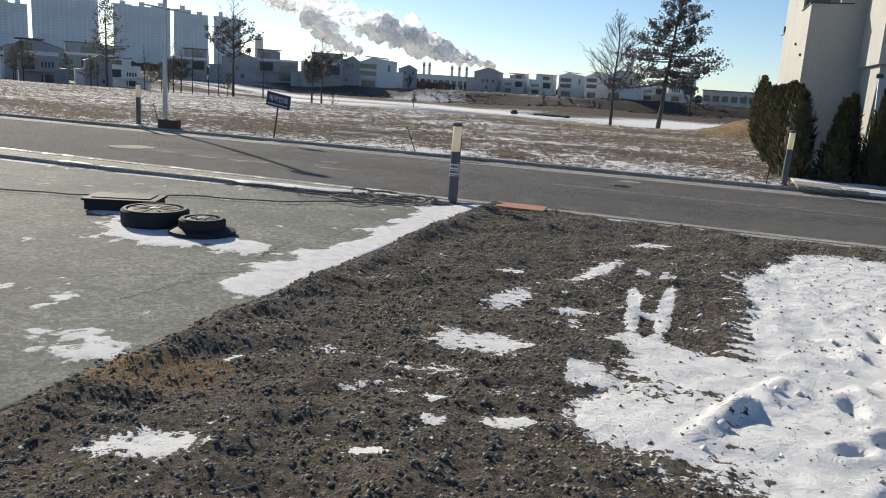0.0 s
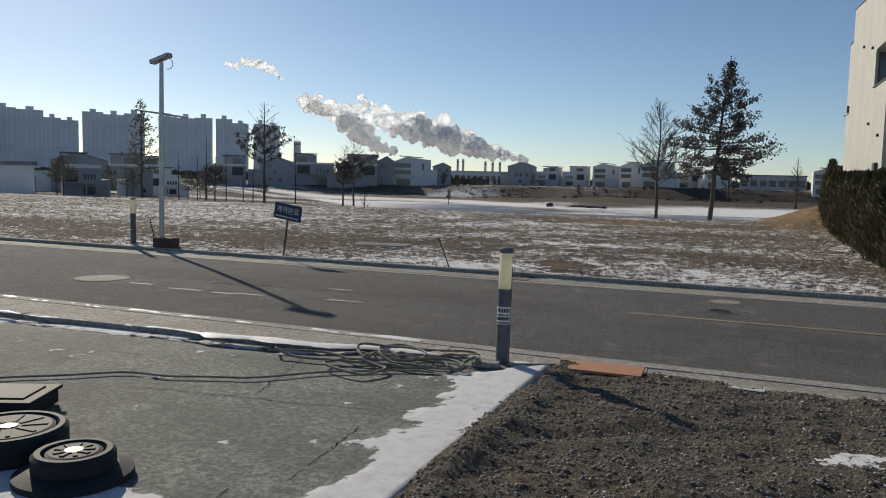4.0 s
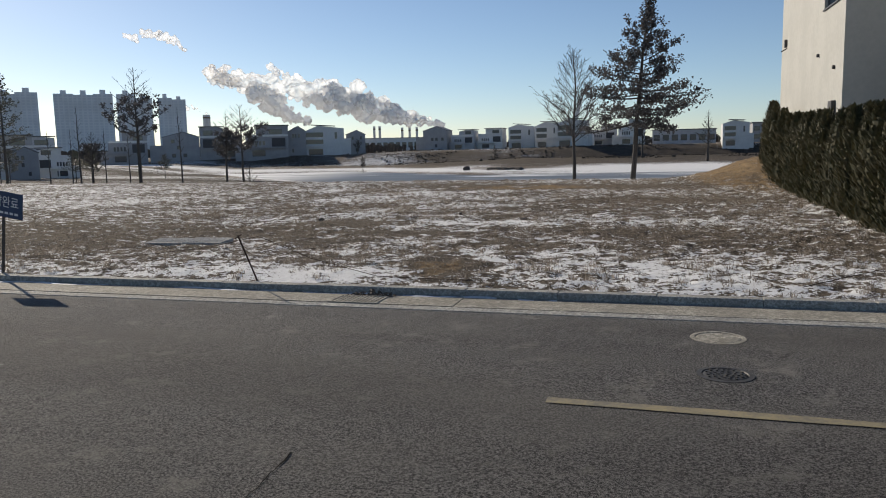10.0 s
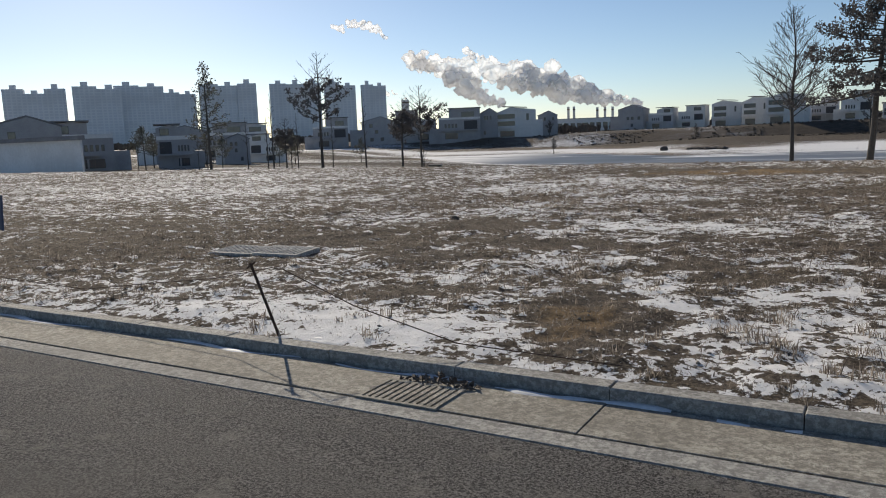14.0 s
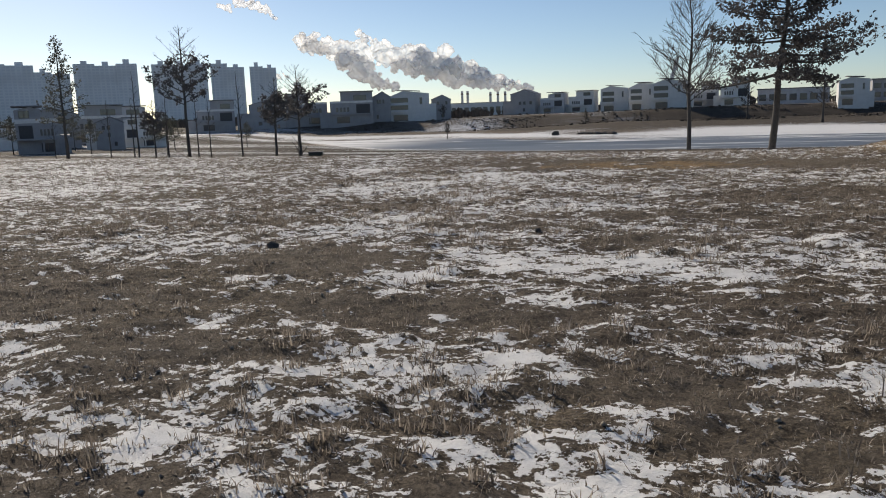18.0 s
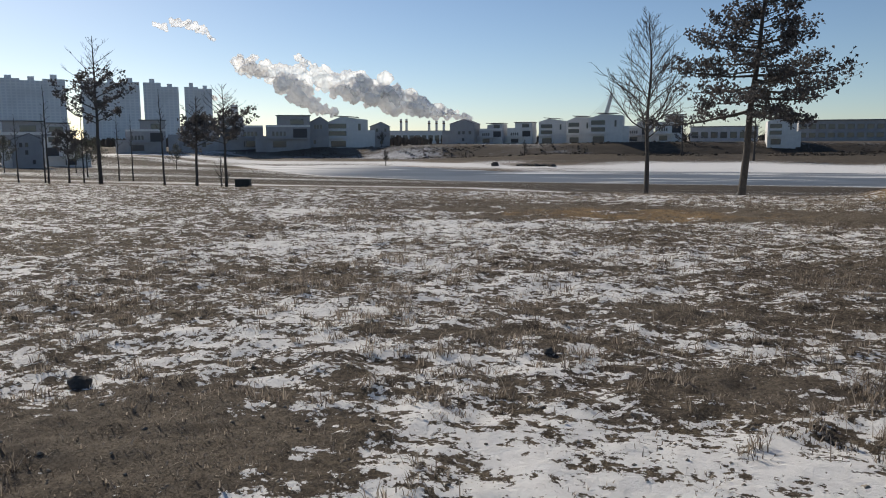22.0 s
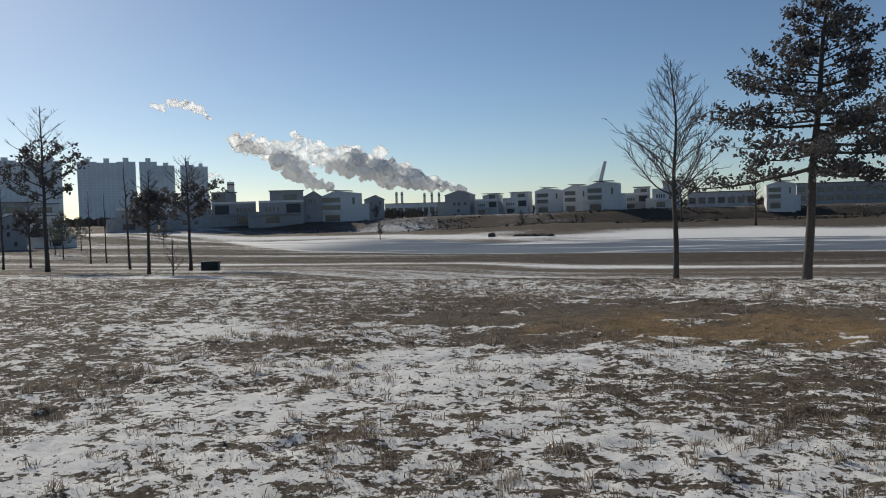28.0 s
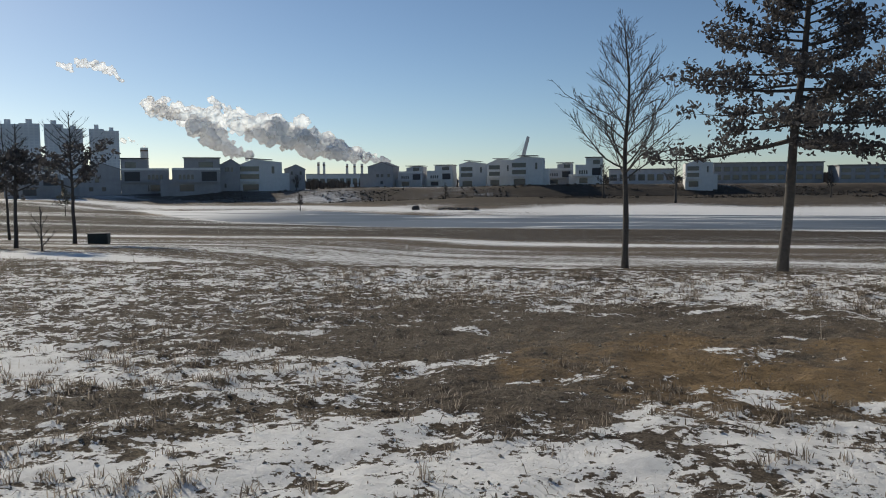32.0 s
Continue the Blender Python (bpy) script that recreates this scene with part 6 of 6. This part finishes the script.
# far apartment towers
def tower(x0, y0, x1, y1, h, seed):
    rng = random.Random(seed)
    d = Vector((x1 - x0, y1 - y0, 0))
    w = d.length
    base = thing("apartment_tower", pose(x0, y0, 0, 0, 0, math.degrees(math.atan2(d.y, d.x))), "tall grey apartment tower block in the distance", "apartment tower", "apartment towers")
    bays = max(2, round(w / 20))
    for b in range(bays):
        hh = h - rng.uniform(0, 5) if b % 2 else h
        y = rng.uniform(0, 4)
        part("block", box((w * b / bays, y, -5), (w * (b + 1) / bays + 0.02 * b, 16 + y, hh)), TOWER, base)
        part("roof_house", box((w * (b + 0.35) / bays, y + 4, hh), (w * (b + 0.65) / bays, y + 10, hh + rng.uniform(3, 5))), TOWER, base)
    return base


for i, t in enumerate(((-735, 520, -708, 558, 65), (-720, 558, -689, 597, 66), (-665, 624, -622, 668, 66), (-612, 678, -569, 715, 65), (-566, 717, -538, 739, 65), (-533, 742, -510, 759, 61), (-690, 597, -668, 622, 58), (-775, 470, -740, 515, 63))):
    tower(*t, 500 + i)

# power station chimneys and the leaning bridge pylon
def chimney(x, y, h, r):
    base = thing("chimney", pose(x, y, 0), "tall pale power station chimney in the distance", "chimney", "power station chimneys")
    part("shaft", lathe([(r * 1.15, -5), (r, h - 4), (r, h), (r * 0.8, h), (0, h - 1)], 16), PALE_WALL, base)
    part("band", lathe([(r * 1.04, h - 8), (r * 1.04, h - 5)], 16), BRICK_WALL, base)


for x, y, h, r in ((-988, 1540, 84, 8), (-656, 1709, 53, 2.8), (-644, 1713, 53, 2.8), (-595, 1731, 49, 2.8), (-579, 1737, 49, 2.8), (-563, 1742, 49, 2.8)):
    chimney(x, y, h, r)
pylon = thing("bridge_pylon", pose(-104.7, 924.6, 0), "leaning pale bridge pylon in the distance", "bridge pylon")
bm = bmesh.new()
tube(bm, [Vector((-6, 0, -5)), Vector((0, 0, 30)), Vector((6.4, 0.5, 55))], [3.6, 3.0, 2.2], 4)
part("mast", bm, PALE_WALL, pylon)
for i in range(6):
    bm = bmesh.new()
    tube(bm, [Vector((6 - i * 0.6, 0.5, 53 - 3 * i)), Vector((-42 + 4 * i, 0, 6))], [0.16, 0.16], 4)
    part("stay_cable", bm, STEEL, pylon)
part("deck", box((-120, -6, 3), (60, 6, 6)), GREY_WALL, pylon)

# wooded hills and bank woods far off
random.seed(77)
rng = random.Random(77)
bm = bmesh.new()
for i in range(7000):
    x = rng.uniform(-900, 700)
    y = rng.choice((350, 380, 420, 520)) + rng.uniform(-15, 40)
    if -145 < x < 32 and y < 500:
        continue
    z = ground_at(x, y)
    h = rng.uniform(2, 5.5)
    for _ in range(2):
        a = rng.uniform(0, 3.14)
        u = Vector((math.cos(a), math.sin(a), 0)) * h * 0.35
        bm.faces.new([bm.verts.new(v) for v in (Vector((x, y, z)) - u * 0.4, Vector((x, y, z)) + u * 0.4, Vector((x, y, z + h * 0.7)) + u, Vector((x, y, z + h)), Vector((x, y, z + h * 0.6)) - u)])
tagged(part("far_woods", bm, SCRUB), "bare grey woods far behind the houses", "woods", kind="stuff")

# scrub along the banks of the pond
rng = random.Random(31)
bm = bmesh.new()
for i in range(9000):
    x = rng.uniform(-150, 130)
    y_n, y_f = (float(v) for v in shores(np.array(x)))
    y = max(y_f + 6, 262) + 38 * rng.random()
    h = rng.uniform(0.1, 0.32) * (2.2 if rng.random() < 0.05 else 1)
    if y > 300 or noise.noise(Vector((x * 0.05, y * 0.12, 3))) < -0.05:
        continue
    c = Vector((x, y, ground_at(x, y)))
    for _ in range(3):
        a = rng.uniform(0, 3.14)
        u = Vector((math.cos(a), math.sin(a), 0)) * h * rng.uniform(0.5, 1.2)
        bm.faces.new([bm.verts.new(v) for v in (c - u * 0.6, c + u * 0.6, c + u + Vector((0, 0, h * 0.7)), c + Vector((0, 0, h)), c - u + Vector((0, 0, h * 0.6)))])
tagged(part("bank_scrub", bm, SCRUB), "dark bare scrub along the banks of the pond", "scrub", kind="stuff")

# steam from the power station
rng = random.Random(21)


def puff(bm, c, r):
    made = bmesh.ops.create_icosphere(bm, subdivisions=3 if r > 4.5 else 2, radius=1)["verts"]
    shift = Vector((rng.uniform(-50, 50), rng.uniform(-50, 50), rng.uniform(-50, 50)))
    for v in made:
        n = v.co.copy()
        k = 0.55 * noise.noise(n * 1.3 + shift) + 0.32 * noise.noise(n * 3.1 + shift) + 0.2 * noise.noise(n * 7.0 + shift)
        v.co = c + n * r * (1 + k)


def plume(points, count, name="steam_plume", thin=False, grain=1.7):
    bm = bmesh.new()
    for i in range(count):
        f = (i + rng.random()) / count * (len(points) - 1)
        j = min(int(f), len(points) - 2)
        p = [a + (b - a) * (f - j) for a, b in zip(points[j], points[j + 1])]
        r = p[3] * (0.3 + 0.5 * rng.random() ** 2)
        puff(bm, Vector((p[0] + rng.gauss(0, p[3] * 0.55), p[1] + rng.gauss(0, p[3] * 0.5), p[2] + rng.gauss(0, p[3] * 0.42))), r)
    ob = part(name, bm, THIN_STEAM if thin else STEAM, smooth=True)
    skin = ob.modifiers.new("skin", "REMESH")
    skin.mode, skin.voxel_size, skin.use_smooth_shade = "VOXEL", grain, True
    for size, amount in ((24, 9), (9, 4.6), (3.6, 2.2)):
        clouds = bpy.data.textures.new("billow", "CLOUDS")
        clouds.noise_scale, clouds.noise_depth = size, 2
        swell = ob.modifiers.new("swell", "DISPLACE")
        swell.texture, swell.texture_coords, swell.strength, swell.mid_level = clouds, "GLOBAL", amount, 0.5
    return tagged(ob, "white steam drifting from the power station", "steam", "steam plumes", kind="stuff")


# dense streaks that rise from the stacks, white tops over them, and wisps that have come loose
plume(((-416, 1465, 46, 5), (-458, 1452, 50, 8), (-499, 1439, 60, 12), (-560, 1416, 74, 16), (-610, 1395, 88, 17), (-650, 1377, 102, 14)), 230)
plume(((-657, 1373, 54, 6), (-684, 1361, 64, 10), (-706, 1349, 80, 15), (-735, 1334, 102, 17), (-752, 1324, 116, 12)), 140)
plume(((-450, 1454, 56, 8), (-520, 1431, 78, 14), (-570, 1412, 94, 18), (-620, 1391, 110, 18), (-680, 1362, 118, 20), (-750, 1326, 128, 20), (-800, 1295, 142, 16)), 200, thin=True)
plume(((-500, 1439, 76, 8), (-570, 1412, 98, 11), (-630, 1386, 114, 10)), 80)
plume(((-770, 1313, 126, 9), (-795, 1298, 138, 14), (-815, 1285, 150, 12)), 50, thin=True)
plume(((-780, 1307, 130, 8), (-800, 1295, 142, 11)), 26, thin=True)
plume(((-700, 1352, 146, 7), (-722, 1340, 158, 8)), 20, thin=True)
plume(((-845, 1266, 188, 5), (-862, 1254, 200, 7), (-882, 1240, 212, 9), (-905, 1224, 216, 6)), 60, thin=True)
plume(((-908, 1222, 206, 5), (-930, 1205, 208, 6)), 16, thin=True)
plume(((-992, 1538, 88, 5), (-1010, 1528, 98, 8), (-1032, 1515, 104, 9)), 10, "chimney_smoke", True)


# ---- dead grass and crushed stone ----
rs = np.random.RandomState(4)


def blades(name, label, n_tufts, x0, x1, y0, y1, keep, height, per, material, wide=0.03, slack=0.6):
    tx, ty = rs.uniform(x0, x1, n_tufts), rs.uniform(y0, y1, n_tufts)
    ok = rs.rand(n_tufts) < keep(tx, ty)
    tx, ty = tx[ok], ty[ok]
    tall = height * rs.uniform(0.5, 1.5, len(tx))
    tx, ty, tall = np.repeat(tx, per), np.repeat(ty, per), np.repeat(tall, per)
    n = len(tx)
    tx, ty = tx + rs.normal(0, wide, n), ty + rs.normal(0, wide, n)
    z = ground_height(tx, ty)
    a, lean = rs.uniform(0, 2 * np.pi, n), rs.uniform(0.05, slack, n)
    h = tall * rs.uniform(0.5, 1.1, n)
    w = 0.002 + 0.0025 * rs.rand(n)
    dx, dy = np.cos(a), np.sin(a)
    v = np.empty((n, 5, 3), dtype=np.float32)
    for k, (f, s) in enumerate(((0.0, -1), (0.0, 1), (0.55, 0.8), (0.55, -0.8), (1.0, 0))):
        out = lean * h * f ** 1.6
        v[:, k, 0], v[:, k, 1] = tx + dx * out - dy * w * s, ty + dy * out + dx * w * s
        v[:, k, 2] = z - 0.01 + h * f * (1 - 0.3 * lean * f)
    idx = np.arange(n)[:, None] * 5
    loops = np.concatenate((idx + [0, 1, 2, 3], idx + [3, 2, 4]), 1).reshape(-1)
    me = bpy.data.meshes.new(name)
    me.vertices.add(n * 5)
    me.vertices.foreach_set("co", v.reshape(-1))
    me.loops.add(len(loops))
    me.loops.foreach_set("vertex_index", loops.astype(np.int32))
    me.polygons.add(n * 2)
    me.polygons.foreach_set("loop_start", (np.arange(n)[:, None] * 7 + [0, 4]).reshape(-1).astype(np.int32))
    me.update(calc_edges=True)
    me.materials.append(material)
    return tagged(new(name, me), label, "grass", kind="stuff")


def tufty(x, y):
    bald = sum(2.2 * w * blob(x, y, cx, cy, rx, ry, a) for cx, cy, rx, ry, a, w in BARE)
    clump = smoothstep(0.4, 0.62, fbm(x, y, 2.6, 3, 63))
    return np.clip(0.25 + 2.2 * (fbm(x, y, 0.4, 3, 77) - 0.38), 0.06, 1) * (0.12 + 0.88 * clump) * np.clip(1 - bald, 0.03, 1)


blades("dead_grass", "grey-brown tufts of dead grass standing through thin snow", 26000, -13, 1.5, 16.9, 43, lambda x, y: tufty(x, y) * np.where(y < 24, 0.5, 1), 0.078, 20, DEAD_GRASS, 0.032, 1.1)
blades("grass_stubble", "short matted stubble of dead grass in the soil", 36000, -12, 0.5, 16.95, 40, lambda x, y: 0.85 * smoothstep(0.62, 0.42, snow_amount(x, y)) * (1 - 0.96 * blob(x, y, -6.8, 36.6, 4.0, 2.2)) + 0.07, 0.034, 8, DEAD_GRASS, 0.06, 1.3)
blades("dead_grass", "sparse dead grass on the wider field", 14000, -40, -13, 16.8, 46, tufty, 0.09, 8, DEAD_GRASS, 0.06)


blades("straw_litter", "loose dry stalks lying on the field", 1500, -12, 0.5, 17.2, 40, lambda x, y: 0.2 + tufty(x, y), 0.16, 2, DEAD_GRASS, 0.05, 2.3)


def stones(name, label, n, x0, x1, y0, y1, size, keep, material):
    px, py = rs.uniform(x0, x1, n), rs.uniform(y0, y1, n)
    ok = rs.rand(n) < keep(px, py)
    px, py = px[ok], py[ok]
    n = len(px)
    s = size * (0.35 + 1.1 * rs.rand(n) ** 3)
    pz = ground_height(px, py) - 0.05 * s
    shape = np.array([(1, 0, 0), (-1, 0, 0), (0, 1, 0), (0, -1, 0), (0, 0, 0.8), (0, 0, -0.6), (0.6, 0.6, 0.4), (-0.6, -0.6, 0.3)], dtype=np.float32)
    faces = np.array([(4, 0, 6), (4, 6, 2), (4, 2, 1), (4, 1, 7), (4, 7, 3), (4, 3, 0), (5, 6, 0), (5, 2, 6), (5, 1, 2), (5, 7, 1), (5, 3, 7), (5, 0, 3)])
    v = shape[None] * rs.uniform(0.6, 1.25, (n, 8, 3)) * s[:, None, None]
    a = rs.uniform(0, 6.28, n)
    c, t = np.cos(a)[:, None], np.sin(a)[:, None]
    v = np.stack((v[..., 0] * c - v[..., 1] * t + px[:, None], v[..., 0] * t + v[..., 1] * c + py[:, None], v[..., 2] + pz[:, None]), -1).astype(np.float32)
    loops = (np.arange(n)[:, None, None] * 8 + faces[None]).reshape(-1)
    me = bpy.data.meshes.new(name)
    me.vertices.add(n * 8)
    me.vertices.foreach_set("co", v.reshape(-1))
    me.loops.add(len(loops))
    me.loops.foreach_set("vertex_index", loops.astype(np.int32))
    me.polygons.add(n * 12)
    me.polygons.foreach_set("loop_start", np.arange(0, len(loops), 3, dtype=np.int32))
    me.update(calc_edges=True)
    me.materials.append(material)
    return tagged(new(name, me), label, "gravel", kind="stuff")


stones("crushed_stone", "loose crushed stone and frozen clods on the lot", 80000, PAD_EDGE - 0.1, 3.2, 1.5, 9.8, 0.0125, lambda x, y: np.where(snow_amount(x, y) > 0.4, 0.05, 1.0), STONE)
stones("frozen_clods", "frozen soil clods lying on the field", 16000, -12, 1.5, 16.85, 42, 0.014, lambda x, y: np.clip(1.2 - 1.4 * tufty(x, y), 0.1, 1), STONE)
stones("snow_clods", "crusts of shovelled snow on the lot", 1100, 0.0, 2.6, 2.4, 8.4, 0.03, lambda x, y: 0.05 + 0.9 * blob(x, y, 0.3, 4.0, 0.09, 0.5, -25), SNOW)


def lump(x, y, r, seed):
    """A dark frozen clod."""
    bm = bmesh.new()
    bmesh.ops.create_icosphere(bm, subdivisions=3, radius=r)
    shift = Vector((seed, 0, 0))
    for v in bm.verts:
        v.co *= 1 + 0.35 * noise.noise(v.co / r * 1.2 + shift) + 0.15 * noise.noise(v.co / r * 4 + shift)
        v.co.z *= 0.8
    ob = part("frozen_clod", turn(bm, pose(x, y, float(ground_height(np.array(x), np.array(y))) + 0.55 * r)), DARK_BARK)
    tagged(ob, "dark frozen clod of earth on the field", "clod", "large clods on the field")


for i, (x, y, r) in enumerate(((-9.02, 23.95, 0.065), (-6.35, 25.5, 0.035))):
    lump(x, y, r, 3 * i)
